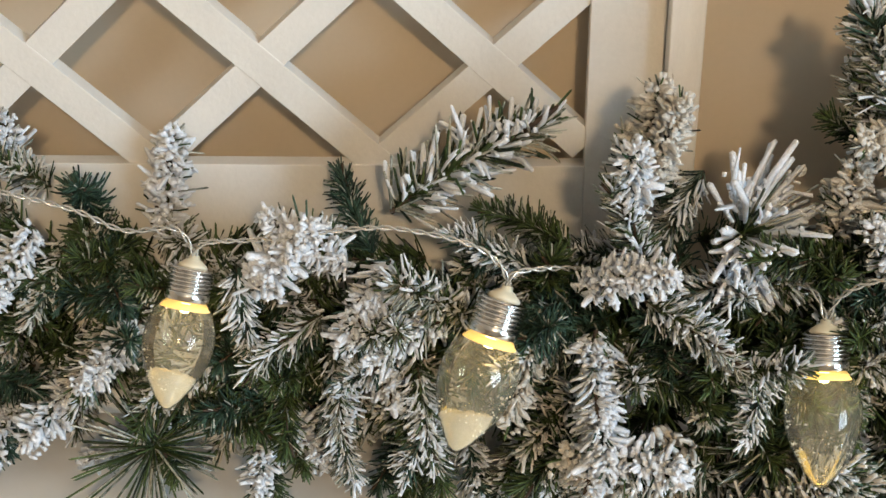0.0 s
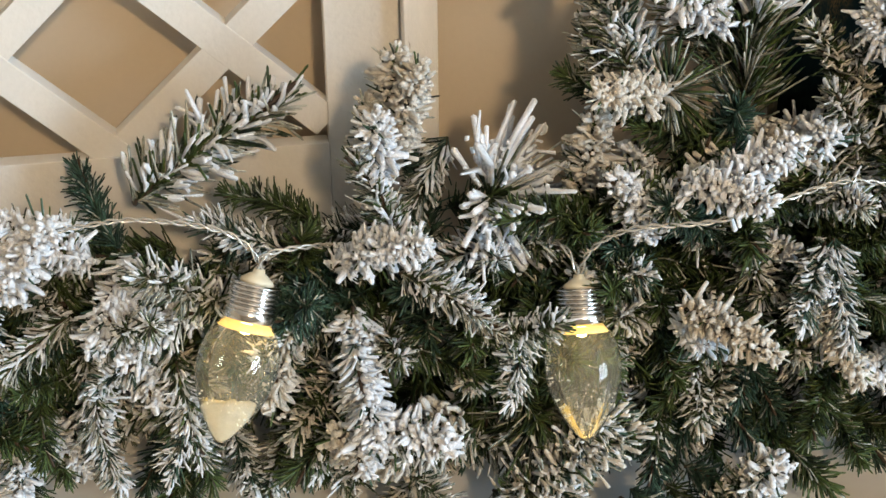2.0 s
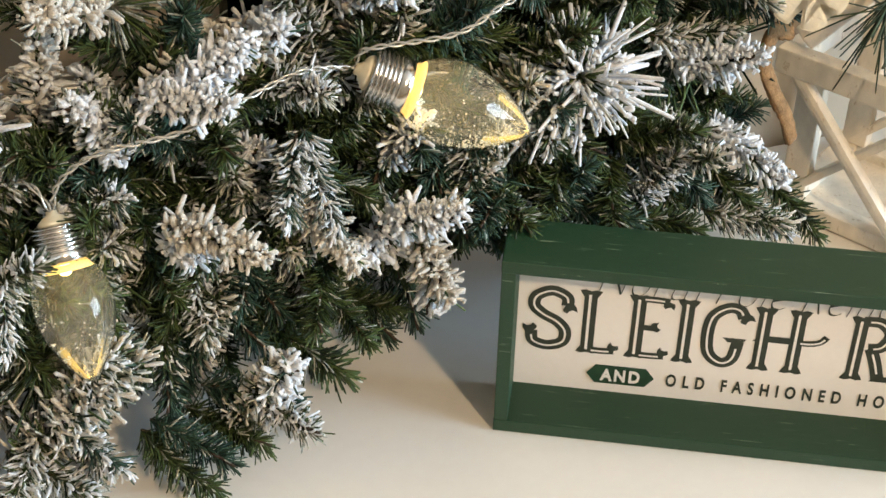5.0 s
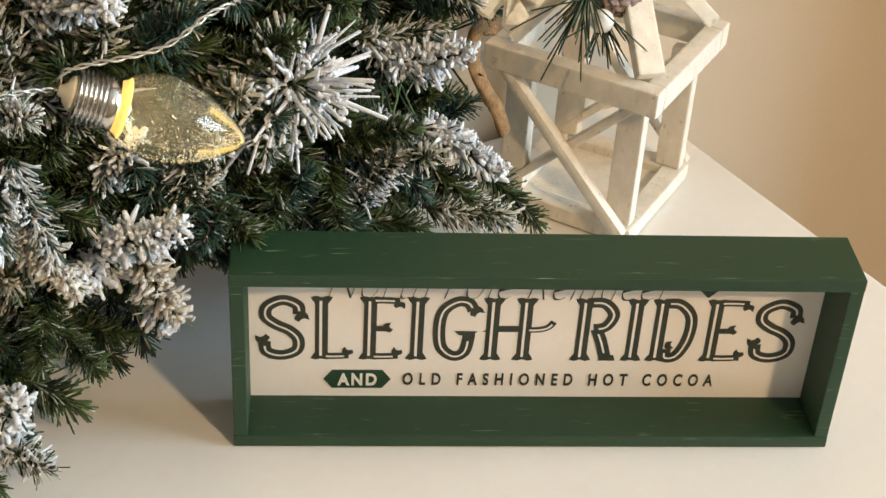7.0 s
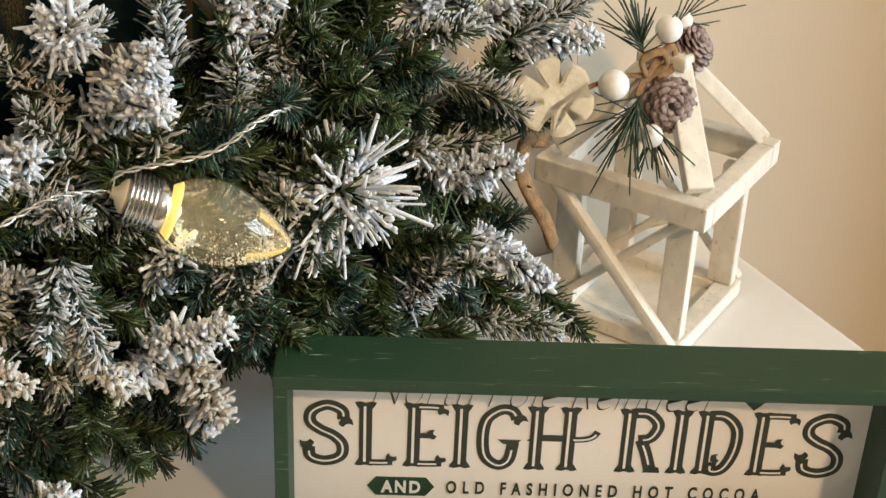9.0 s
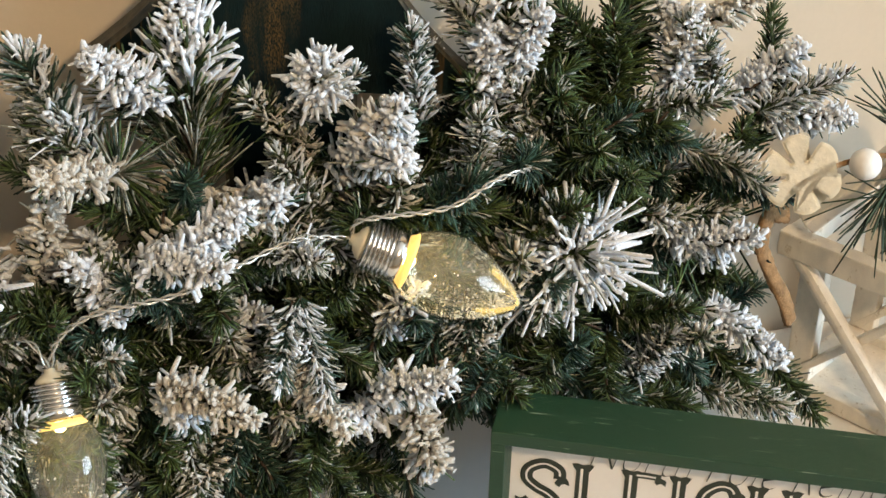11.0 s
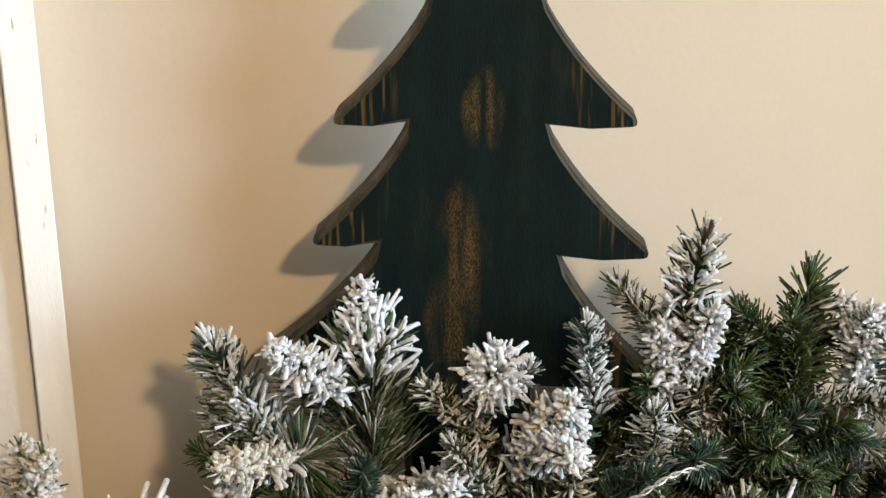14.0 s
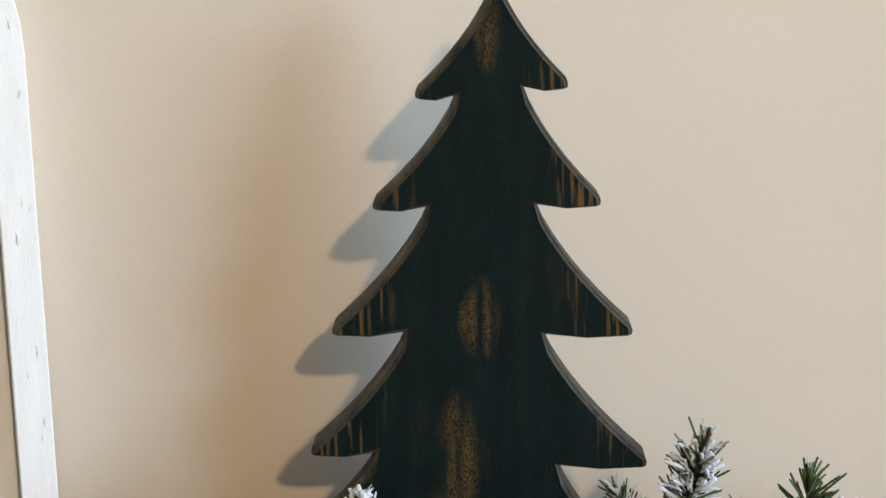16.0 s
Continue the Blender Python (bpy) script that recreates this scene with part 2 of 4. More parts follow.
def lathe(profile, n=28):
    """A turned shape round z from (radius, height) pairs."""
    bm = bmesh.new()
    rings = []
    for r, z in profile:
        rings.append([bm.verts.new((r * cos(2 * pi * k / n), r * sin(2 * pi * k / n), z)) for k in range(n)] if r > 1e-6 else [bm.verts.new((0, 0, z))])
    for a, b in zip(rings, rings[1:]):
        for k in range(n):
            j = (k + 1) % n
            q = [a[k], a[j], b[j], b[k]] if len(a) > 1 and len(b) > 1 else [a[k], a[j], b[0]] if len(a) > 1 else [a[0], b[j], b[k]]
            bm.faces.new(q)
    bmesh.ops.recalc_face_normals(bm, faces=bm.faces)
    return bm


def prism(outline, y0, y1, bevel=0.0):
    """An outline in x, z pushed through from y0 to y1."""
    bm = bmesh.new()
    f = bm.faces.new([bm.verts.new((x, y0, z)) for x, z in outline])
    e = bmesh.ops.extrude_face_region(bm, geom=[f])
    for v in e["geom"]:
        if isinstance(v, bmesh.types.BMVert):
            v.co.y = y1
    bmesh.ops.recalc_face_normals(bm, faces=bm.faces)
    return bm


# ---- setting: the room ----
def slab(name, x0, x1, y0, y1, z0, z1, material, bevel=0.0):
    bm = box(bmesh.new(), x0, x1, y0, y1, z0, z1, bevel)
    return tagged(new(name, mesh_of(name, bm, material)), kind="structure")


WALL_Y = 0.20
slab("wall_north", -2.6, 2.4, WALL_Y, WALL_Y + 0.12, -0.75, 1.85, M_WALL)
slab("wall_west", -2.72, -2.6, -3.4, WALL_Y, -0.75, 1.85, M_WALL)
slab("wall_south", -2.6, 2.4, -3.52, -3.4, -0.75, 1.85, M_WALL)
# the east wall with a window opening
slab("wall_east", 2.4, 2.52, -0.95, WALL_Y, -0.75, 1.85, M_WALL)
slab("wall_east", 2.4, 2.52, -3.4, -2.55, -0.75, 1.85, M_WALL)
slab("wall_east", 2.4, 2.52, -2.55, -0.95, -0.75, 0.05, M_WALL)
slab("wall_east", 2.4, 2.52, -2.55, -0.95, 1.45, 1.85, M_WALL)
# plain wall stub added past the table's end to block window light
slab("window_blocking_stub", 0.86, 0.98, -0.24, WALL_Y, -0.75, 1.85, M_WALL)
slab("floor", -2.6, 2.4, -3.4, WALL_Y, -0.87, -0.75, M_FLOOR)
slab("ceiling", -2.6, 2.4, -3.4, WALL_Y, 1.85, 1.95, M_CEIL)
area_lamp("window_light", look((2.44, -1.75, 0.75), (0, 0, 0.3)), 1.5, 1.3, 142, (0.49, 0.725, 1.0))
area_lamp("ceiling_lamp_light", look((0.35, -2.3, 1.74), (0, 0.1, 0.2)), 0.16, 0.16, 60, (1.0, 0.765, 0.50))


# ---- the table with its rounded end ----
def table():
    ob = empty("console_table", pose(0, 0, -0.75), "white lacquered console table standing against the wall", "table")
    bm = box(bmesh.new(), -1.3, 0.404, -0.26, WALL_Y - 0.004, 0.72, 0.75, 0.003)
    part("tabletop", bm, M_TABLE, ob)
    for x in (-1.25, 0.36):
        for y in (-0.22, 0.15):
            part("leg", box(bmesh.new(), x - 0.025, x + 0.025, y - 0.025, y + 0.025, 0, 0.7199, 0.002), M_TABLE, ob)
    part("apron", box(bmesh.new(), -1.22, 0.33, -0.2, 0.13, 0.63, 0.7198, 0.002), M_TABLE, ob)


table()


# ---- the white lattice window frame that leans on the wall ----
def lattice_frame():
    ob = empty("lattice_frame", pose(-0.264, 0.160, 0.001, -3.4, 0, 7.7), "white painted wooden lattice window frame leaning on the wall", "wall decor")
    zt, r, w = 0.63, 0.12, 0.62

    def arch(off):
        pts = [(-off, 0.0 + off), (-off, zt - r)]
        for k in range(1, 13):
            a = k / 12 * pi / 2
            pts.append((-off - (r - off) * (1 - cos(a)), zt - r + (r - off) * sin(a)))
        pts += [(-w + off + (r - off) * (1 - cos(a)), zt - r + (r - off) * sin(a)) for a in [k / 12 * pi / 2 for k in range(12, -1, -1)]]
        pts.append((-w + off, off))
        return pts

    def ring(o0, o1, y0, y1):
        bm = bmesh.new()
        A, B = arch(o0), arch(o1)
        layers = [[bm.verts.new((x, y, z)) for x, z in P] for P, y in ((A, y0), (B, y0), (B, y1), (A, y1))]
        n = len(A)
        for i in range(4):
            p, q = layers[i], layers[(i + 1) % 4]
            for k in range(n):
                bm.faces.new((p[k], p[(k + 1) % n], q[(k + 1) % n], q[k]))
        bmesh.ops.recalc_face_normals(bm, faces=bm.faces)
        bmesh.ops.bevel(bm, geom=list(bm.edges), offset=0.0006, segments=1, affect="EDGES")
        return bm
    part("outer_frame", ring(0.0, 0.0175, -0.012, 0.014), M_MOULD, ob, "proud white-washed outer moulding")
    part("inner_frame", ring(0.0177, 0.0569, 0.001, 0.012), M_LATTICE, ob)
    part("bottom_rail", box(bmesh.new(), -w + 0.0570, -0.0570, 0.0012, 0.0118, 0.0570, 0.1554, 0.0006), M_LATTICE, ob)
    # diagonal laths, cut at the frame
    nx, nz, half, step, slope = -0.2277, 0.2122, 0.0088, 0.1217, 0.940
    for s in (1, -1):
        for k in range(-7, 9):
            # line through the node (nx + k*step, nz) with slope s
            ends = []
            for x in (-w + 0.0570, -0.0570):
                z = nz + s * slope * (x - nx - k * step)
                ends.append((x, z))
            (xa, za), (xb, zb) = ends
            lo, hi = 0.152, zt - 0.055
            t0, t1 = 0.0, 1.0
            dz = zb - za
            for lim, up in ((lo, dz > 0), (hi, dz < 0)):
                t = (lim - za) / dz
                if up:
                    t0 = max(t0, t)
                else:
                    t1 = min(t1, t)
            if t1 - t0 < 0.04:
                continue
            a = (xa + (xb - xa) * t0, 0.0078 + s * 0.0003, za + dz * t0)
            b = (xa + (xb - xa) * t1, 0.0078 + s * 0.0003, za + dz * t1)
            part("lath", beam(bmesh.new(), a, b, 0.0102, 2 * half, 0.0004, up=(0, 0, 1)), M_LATTICE, ob)


lattice_frame()


# ---- the flat wooden tree ----
def wooden_tree():
    ob = empty("wooden_tree", pose(-0.0655, 0.118, 0.001, 0, 0, -12), "dark green stained wooden tree cut-out with worn edges", "decoration")
    #  reach and height of each tip, and of the notch under it
    right_tiers = [(0.0466, 0.4914, 0.0266), (0.0618, 0.4361, 0.0319), (0.0770, 0.3732, 0.0348), (0.0842, 0.3072, 0.0412), (0.0900, 0.2390, 0.030)]
    left_tiers = [(0.0229, 0.4878, 0.0051), (0.0440, 0.4357, 0.0190), (0.0652, 0.3750, 0.0305), (0.0774, 0.3146, 0.0460), (0.1036, 0.2534, 0.036)]

    def side(tiers, top):
        pts = []
        nx, nz = top
        for w, z, n in tiers:
            for k in range(1, 9):
                t = k / 8
                pts.append((nx + (w - nx) * (0.62 * t + 0.38 * t ** 2.0), nz + (z + 0.0045 - nz) * (t ** 0.98)))
            pts += [(w + 0.0008, z + 0.0022), (w + 0.0004, z + 0.0002), (w - 0.0015, z - 0.0006), ((w + n) / 2, z - 0.0014), (n, z + 0.001)]
            nx, nz = n, z
        return pts
    right = [(0.0142, 0.5400)] + side(right_tiers, (0.0175, 0.5370)) + [(0.03, 0.0)]
    left = [(-x, z) for x, z in reversed(side(left_tiers, (-0.0115, 0.5370)))]
    left.insert(0, (-0.036, 0.0))
    out = right + left
    body = prism(out, 0.0012, 0.018)
    part("board", body, M_TREE_EDGE, ob, "saw-cut worn sides")
    rim = bmesh.new()
    front = [rim.verts.new((x, -0.0004, z)) for x, z in out]
    # bevelled, rubbed edge between face and side
    inner, n = [], len(out)
    for i, (x, z) in enumerate(out):
        a, b = Vector(out[i - 1]), Vector(out[(i + 1) % n])
        d = (b - a).normalized()
        e = (0.0042 if x < 0.012 else 0.0022) if abs(d.y) > 0.35 else 0.0012
        inner.append((x + d.y * e, z - d.x * e * 0.6))
    outer_v = [rim.verts.new((x, 0.0028, z)) for x, z in out]
    for i, v in enumerate(front):
        v.co.x, v.co.z = inner[i]
    for i in range(n):
        j = (i + 1) % n
        rim.faces.new((front[i], outer_v[i], outer_v[j], front[j]))
    bmesh.ops.recalc_face_normals(rim, faces=rim.faces)
    part("worn_edge", rim, M_TREE_EDGE, ob, "rubbed brownish edge")
    face = bmesh.new()
    face.faces.new([face.verts.new((x, -0.0003, z)) for x, z in inner])
    part("front_face", face, M_TREE, ob)


wooden_tree()


# ---- the box sign ----
SIGN_W, SIGN_H, SIGN_D = 0.3072, 0.1080, 0.0375


def letters(body, size, width, x, z, y, material, name, parent, offset=0.0, shear=0.0, space=1.0, label=""):
    c = bpy.data.curves.new(name, "FONT")
    c.body, c.size, c.offset, c.shear, c.space_character = body, size, offset, shear, space
    c.align_x = "LEFT"
    c.extrude = 0.00015
    c.resolution_u = 6
    tmp = new("letters", c)
    dg = bpy.context.evaluated_depsgraph_get()
    dg.update()
    me = bpy.data.meshes.new_from_object(tmp.evaluated_get(dg))
    bpy.data.objects.remove(tmp)
    me.materials.clear()
    me.materials.append(material)
    xs = [v.co.x for v in me.vertices]
    ys = [v.co.y for v in me.vertices]
    kx = width / (max(xs) - min(xs))
    kz = size / (max(ys) - min(ys))
    x_min, y_min = min(xs), min(ys)
    for v in me.vertices:
        v.co = Vector((x + (v.co.x - x_min) * kx, y - v.co.z, z + (v.co.y - y_min) * kz))
    ob = new(name, me)
    ob.parent = parent
    tagged(ob, label)
    return ob


def box_sign():
    ob = empty("box_sign", pose(-0.0008, -0.0016, 0.0005, 0, 0, -28.22), "green wooden box sign with white panel about sleigh rides", "sign")
    W, H, D, t = SIGN_W, SIGN_H, SIGN_D, 0.0072
    part("top_board", box(bmesh.new(), 0, W, 0, D, H - t, H, 0.0008), M_SIGN, ob)
    part("bottom_board", box(bmesh.new(), 0, W, 0, D, 0, t, 0.0008), M_SIGN, ob)
    part("side_board", box(bmesh.new(), 0.0002, t, 0.0003, D - 0.0002, t, H - t, 0.0006), M_SIGN, ob)
    part("side_board", box(bmesh.new(), W - t, W - 0.0002, 0.0003, D - 0.0002, t, H - t, 0.0006), M_SIGN, ob)
    yp = D - 0.006
    panel = part("panel", box(bmesh.new(), t, W - t, yp, D - 0.0006, t, H - t), M_PANEL, ob, "white printed panel")
    y = yp - 0.0003
    x0 = 0.0125
    zb, zh = 0.0322, 0.0402
    mm, k = 0.001, 0.277 / 256

    def flat(name, strokes, y0, material):
        """Printed strokes of ink, each a hair above the one before."""
        bm = bmesh.new()
        for n, pieces in enumerate(strokes):
            for pts in pieces:
                f = bm.faces.new([bm.verts.new((px, y0 - 0.00003 * n, pz)) for px, pz in pts])
                f.normal_update()
                if f.normal.y > 0:
                    f.normal_flip()
        bmesh.ops.remove_doubles(bm, verts=bm.verts, dist=1e-7)
        part(name, bm, material, panel)

    def bend(pts, n=7):
        P = [Vector(p) for p in pts]
        out = []
        for i in range(len(P) - 1):
            p0, p1, p2, p3 = P[max(0, i - 1)], P[i], P[i + 1], P[min(len(P) - 1, i + 2)]
            for q in range(n):
                t = q / n
                out.append(0.5 * (2 * p1 + (p2 - p0) * t + (2 * p0 - 5 * p1 + 4 * p2 - p3) * t * t + (3 * p1 - p0 - 3 * p2 + p3) * t ** 3))
        return out + [P[-1]]

    def quads(line, width, shift=0.0):
        """A stroke along a line as a row of four-sided pieces."""
        a, b = [], []
        for i, p in enumerate(line):
            d = (line[min(i + 1, len(line) - 1)] - line[max(0, i - 1)]).normalized()
            m = Vector((-d.y, d.x))
            a.append(p + m * (width / 2 + shift))
            b.append(p - m * (width / 2 - shift))
        return [[a[i], a[i + 1], b[i + 1], b[i]] for i in range(len(line) - 1)]

    def glyph(ch, x, w):
        left, w = x0 + x * k, w * k
        dark, light = [], []

        def at(u, v):
            return Vector((left + u * w, zb + v * zh))

        def stem(u):
            c = left + u * w
            h, f, e = 3.3 * mm, 5.6 * mm, zb + zh
            dark.append([[(c - f, zb + 0.3 * mm), (c - f * 0.5, zb - 0.4 * mm), (c, zb + 0.5 * mm), (c + f * 0.5, zb - 0.4 * mm), (c + f, zb + 0.3 * mm), (c + f * 0.85, zb + 2.2 * mm), (c + h, zb + 4.5 * mm), (c + h, e - 4.5 * mm), (c + f * 0.85, e - 2.2 * mm), (c + f, e - 0.3 * mm), (c + f * 0.5, e + 0.4 * mm), (c, e - 0.5 * mm), (c - f * 0.5, e + 0.4 * mm), (c - f, e - 0.3 * mm), (c - f * 0.85, e - 2.2 * mm), (c - h, e - 4.5 * mm), (c - h, zb + 4.5 * mm), (c - f * 0.85, zb + 2.2 * mm)]])
            light.append([[(c - 1.1 * mm, zb + 2.5 * mm), (c + 0.3 * mm, zb + 2.5 * mm), (c + 0.3 * mm, e - 2.5 * mm), (c - 1.1 * mm, e - 2.5 * mm)]])

        def curve(pts, width=6.4, inline=True):
            line = bend([at(*p) for p in pts])
            dark.append(quads(line, width * mm))
            if inline:
                light.append(quads(line[3:-3], 1.1 * mm))

        def spur(u, v, du, dv, r=3.6):
            p = at(u, v)
            d = Vector((du, dv)).normalized()
            m = Vector((-d.y, d.x))
            r *= mm
            dark.append([[p + m * r, p + d * r * 0.5 + m * r * 1.05, p + d * r * 1.35 + m * r * 0.75, p + d * r * 0.75 + m * r * 0.3, p + d * r * 0.7 - m * r * 0.2, p + d * r * 0.95 - m * r * 0.7, p + d * r * 0.3 - m * r * 1.0, p - m * r * 0.9, p - d * r * 0.6]])

        if ch == "S":
            curve([(0.86, 0.72), (0.83, 0.86), (0.52, 0.94), (0.20, 0.84), (0.16, 0.68), (0.36, 0.56), (0.66, 0.46), (0.84, 0.32), (0.80, 0.14), (0.48, 0.06), (0.17, 0.12), (0.12, 0.28)])
            spur(0.88, 0.70, 0.35, -0.6)
            spur(0.11, 0.30, -0.3, 0.7)
        elif ch == "G":
            curve([(0.86, 0.80), (0.74, 0.92), (0.48, 0.93), (0.20, 0.78), (0.13, 0.50), (0.20, 0.20), (0.48, 0.06), (0.72, 0.14), (0.80, 0.42)])
            spur(0.88, 0.80, 0.5, -0.5)
            dark.append([[at(0.46, 0.47), at(0.98, 0.47), at(0.90, 0.40), at(0.58, 0.40)]])
        elif ch == "H":
            stem(0.18)
            stem(0.80)
            dark.append([[at(0.0, 0.46), at(0.16, 0.56), at(0.80, 0.56), at(0.80, 0.46)]])
            curve([(0.78, 0.50), (1.05, 0.50), (1.24, 0.54), (1.34, 0.63)], 3.6)
        elif ch in "LE":
            stem(0.26)
            curve([(0.24, 0.055), (0.60, 0.05), (0.94, 0.06)], 4.0)
            spur(0.91, 0.10, 0.15, 0.8, 2.9)
            if ch == "E":
                curve([(0.24, 0.945), (0.60, 0.95), (0.94, 0.94)], 4.0)
                spur(0.92, 0.90, 0.15, -0.8, 2.9)
                curve([(0.24, 0.50), (0.66, 0.50)], 3.4, False)
                spur(0.64, 0.50, 0.6, 0.35, 3.0)
        elif ch == "R":
            stem(0.24)
            curve([(0.26, 0.93), (0.62, 0.93), (0.85, 0.76), (0.72, 0.56), (0.46, 0.52)])
            curve([(0.52, 0.52), (0.66, 0.30), (0.78, 0.04)])
            dark.append([[at(0.62, 0.0), at(1.0, 0.0), at(0.96, 0.09), at(0.72, 0.11)]])
        elif ch == "D":
            stem(0.22)
            curve([(0.24, 0.93), (0.58, 0.92), (0.84, 0.72), (0.84, 0.38), (0.66, 0.10), (0.42, 0.06), (0.40, 0.20)])
            spur(0.44, 0.24, 0.6, 0.3, 2.8)
        else:
            stem(0.5)
        flat("letter_" + ch.lower(), dark, y, M_INK)
        if light:
            flat("inline", light, y - 0.0004, M_PANEL)

    for ch, x, w in (("S", -0.5, 22), ("L", 24, 19), ("E", 46.5, 20), ("I", 68.5, 11), ("G", 81.5, 21.5), ("H", 105, 25), ("R", 147.5, 22.5), ("I", 171, 13), ("D", 184.5, 23), ("E", 210, 22), ("S", 234.5, 23)):
        glyph(ch, x, w)
    letters("North Pole Reindeer", 0.021, 0.176, 0.047, zb + zh - 0.0012, y, M_INK, "script_line", panel, offset=-0.0007, shear=0.45)
    part("heart", box(bmesh.new(), -0.004, 0.004, y - 0.0002, y + 0.0001, -0.004, 0.004, 0, pose(0.240, 0, zb + zh + 0.0068, 0, 45, 0)), M_INK2, panel)
    zs = 0.0148
    bm = prism([(0.045, zs + 0.0042), (0.0495, zs - 0.0018), (0.0755, zs - 0.0018), (0.080, zs + 0.0042), (0.0755, zs + 0.0102), (0.0495, zs + 0.0102)], y - 0.0002, y + 0.0001)
    part("badge", bm, M_INK2, panel, "green arrow-ended badge")
    letters("AND", 0.0080, 0.0205, 0.0522, zs + 0.0002, y - 0.0005, M_PANEL, "small_line", panel, offset=0.0003, space=1.3)
    letters("OLD FASHIONED HOT COCOA", 0.0082, 0.1645, 0.0862, zs + 0.0002, y, M_INK, "small_line", panel, offset=0.0002, space=1.9)


box_sign()


# ---- the wooden lantern ----
def lantern():
    S, top, over = 0.096, 0.1125, 0.0065
    turn = pose(0, 0, 0, 0, 0, 29)
    ob = empty("wooden_lantern", Matrix.Translation(Vector((0.306, 0.114, 0.001)) - turn @ Vector((S / 2, S / 2, 0))) @ turn, "white-washed wooden lantern with crossed braces and hip roof", "lantern")
    rail = 0.016
    zr = top - rail
    b = 0.0014
    for y in (0.007, S - 0.007):
        part("base_rail", box(bmesh.new(), 0, S, y - 0.007, y + 0.007, 0, 0.011, b), M_WHITEWASH, ob)
    for x in (0.007, S - 0.007):
        part("base_rail", box(bmesh.new(), x - 0.007, x + 0.007, 0.0142, S - 0.0142, 0, 0.0108, b), M_WHITEWASH, ob)
    part("base_panel", box(bmesh.new(), 0.0142, S - 0.0142, 0.0142, S - 0.0142, 0.0, 0.0045), M_WHITEWASH, ob)
    # flat boards at the corners, broad towards the braced faces
    for x in (0.0085, S - 0.0085):
        for y in (0.011, S - 0.011):
            part("post", box(bmesh.new(), x - 0.0045, x + 0.0045, y - 0.0085, y + 0.0085, 0.0112, zr - 0.0002, b), M_WHITEWASH, ob)
    for x in (0.004 - over, S - 0.004 + over):
        part("top_rail", box(bmesh.new(), x - 0.006, x + 0.006, -over - 0.002, S + over + 0.002, zr, top, b), M_WHITEWASH, ob)
    for y in (0.004 - over, S - 0.004 + over):
        part("top_rail", box(bmesh.new(), 0.0102 - over, S - 0.0102 + over, y - 0.006, y + 0.006, zr, top - 0.0004, b), M_WHITEWASH, ob)
    c = (S / 2, S / 2, top + 0.058)
    for x in (0, 1):
        for y in (0, 1):
            sx, sy = (1 - 2 * x), (1 - 2 * y)
            foot = (x * S + sx * 0.002, y * S + sy * 0.002, top + 0.0045)
            part("rafter", beam(bmesh.new(), foot, (c[0] - sx * 0.007, c[1] - sy * 0.007, c[2]), 0.0165, 0.0095, b), M_WHITEWASH, ob)
    part("roof_cap", box(bmesh.new(), c[0] - 0.016, c[0] + 0.016, c[1] - 0.016, c[1] + 0.016, c[2] + 0.0006, c[2] + 0.010, 0.002), M_WHITEWASH, ob)
    # crossed sticks, one rounded over one flat, on the two braced faces
    for x, out in ((0.0, -1), (S, 1)):
        near = x + out * 0.0035
        part("brace", beam(bmesh.new(), (near, 0.004, 0.008), (near, S - 0.004, zr + 0.002), 0.0085, 0.0085, 0.0032, up=(1, 0, 0)), M_WHITEWASH, ob, "rounded stick")
        part("brace", beam(bmesh.new(), (x - out * 0.0075, S - 0.008, 0.013), (x - out * 0.0075, 0.008, zr - 0.002), 0.0050, 0.0125, 0.0012, up=(1, 0, 0)), M_WHITEWASH, ob, "flat stick")


lantern()


# ---- needles and branches ----
def add_needle(V, F, MI, a, d, length, r, mi, rng, n=3, blob=False, droop=0.0):
    """One needle from a along d, blunt at its end; blob: thick, lumpy snow with a round end."""
    ref = np.array((0.3, 0.5, 0.8)) if abs(d[2]) < 0.9 else np.array((1.0, 0, 0))
    s = np.cross(d, ref)
    s /= np.linalg.norm(s)
    u = np.cross(d, s)
    prof = ((0.0, 0.6), (0.55, 1.05), (1.0, 0.8)) if blob else ((0.0, 0.9), (0.97, 0.8))
    i0 = len(V)
    ph = rng.random() * 6.28
    bend = rng.normal(0, (0.26 if length < 0.03 else 0.10) if blob else 0.14, 3) * length
    for t, q in prof:
        c = a + d * (length * t) + bend * t * t + np.array((0, 0, -droop * t * t * length))
        rr = r * q * (rng.uniform(0.62, 1.38) if blob else 1)
        for k in range(n):
            w = ph + 2 * pi * k / n
            V.append(c + rr * (cos(w) * s + sin(w) * u))
    V.append(a + d * (length + (r * 0.6 if blob else 0.0004)) + bend + np.array((0, 0, -droop * length)))
    tip = len(V) - 1
    m = len(prof)
    for j in range(m - 1):
        for k in range(n):
            p, q = i0 + j * n + k, i0 + j * n + (k + 1) % n
            F.append((p, q, q + n, p + n))
            MI.append(mi)
    for k in range(n):
        F.append((i0 + (m - 1) * n + k, i0 + (m - 1) * n + (k + 1) % n, tip))
        MI.append(mi)


def snowy_needle(V, F, MI, a, d, length, r, rng, start=0.35):
    """A green needle with snow stuck to its outer part."""
    add_needle(V, F, MI, a, d, length * (start + 0.12), 0.0008, 0, rng)
    add_needle(V, F, MI, a + d * length * start, d, length * (1 - start), r, 1, rng, 4, True)


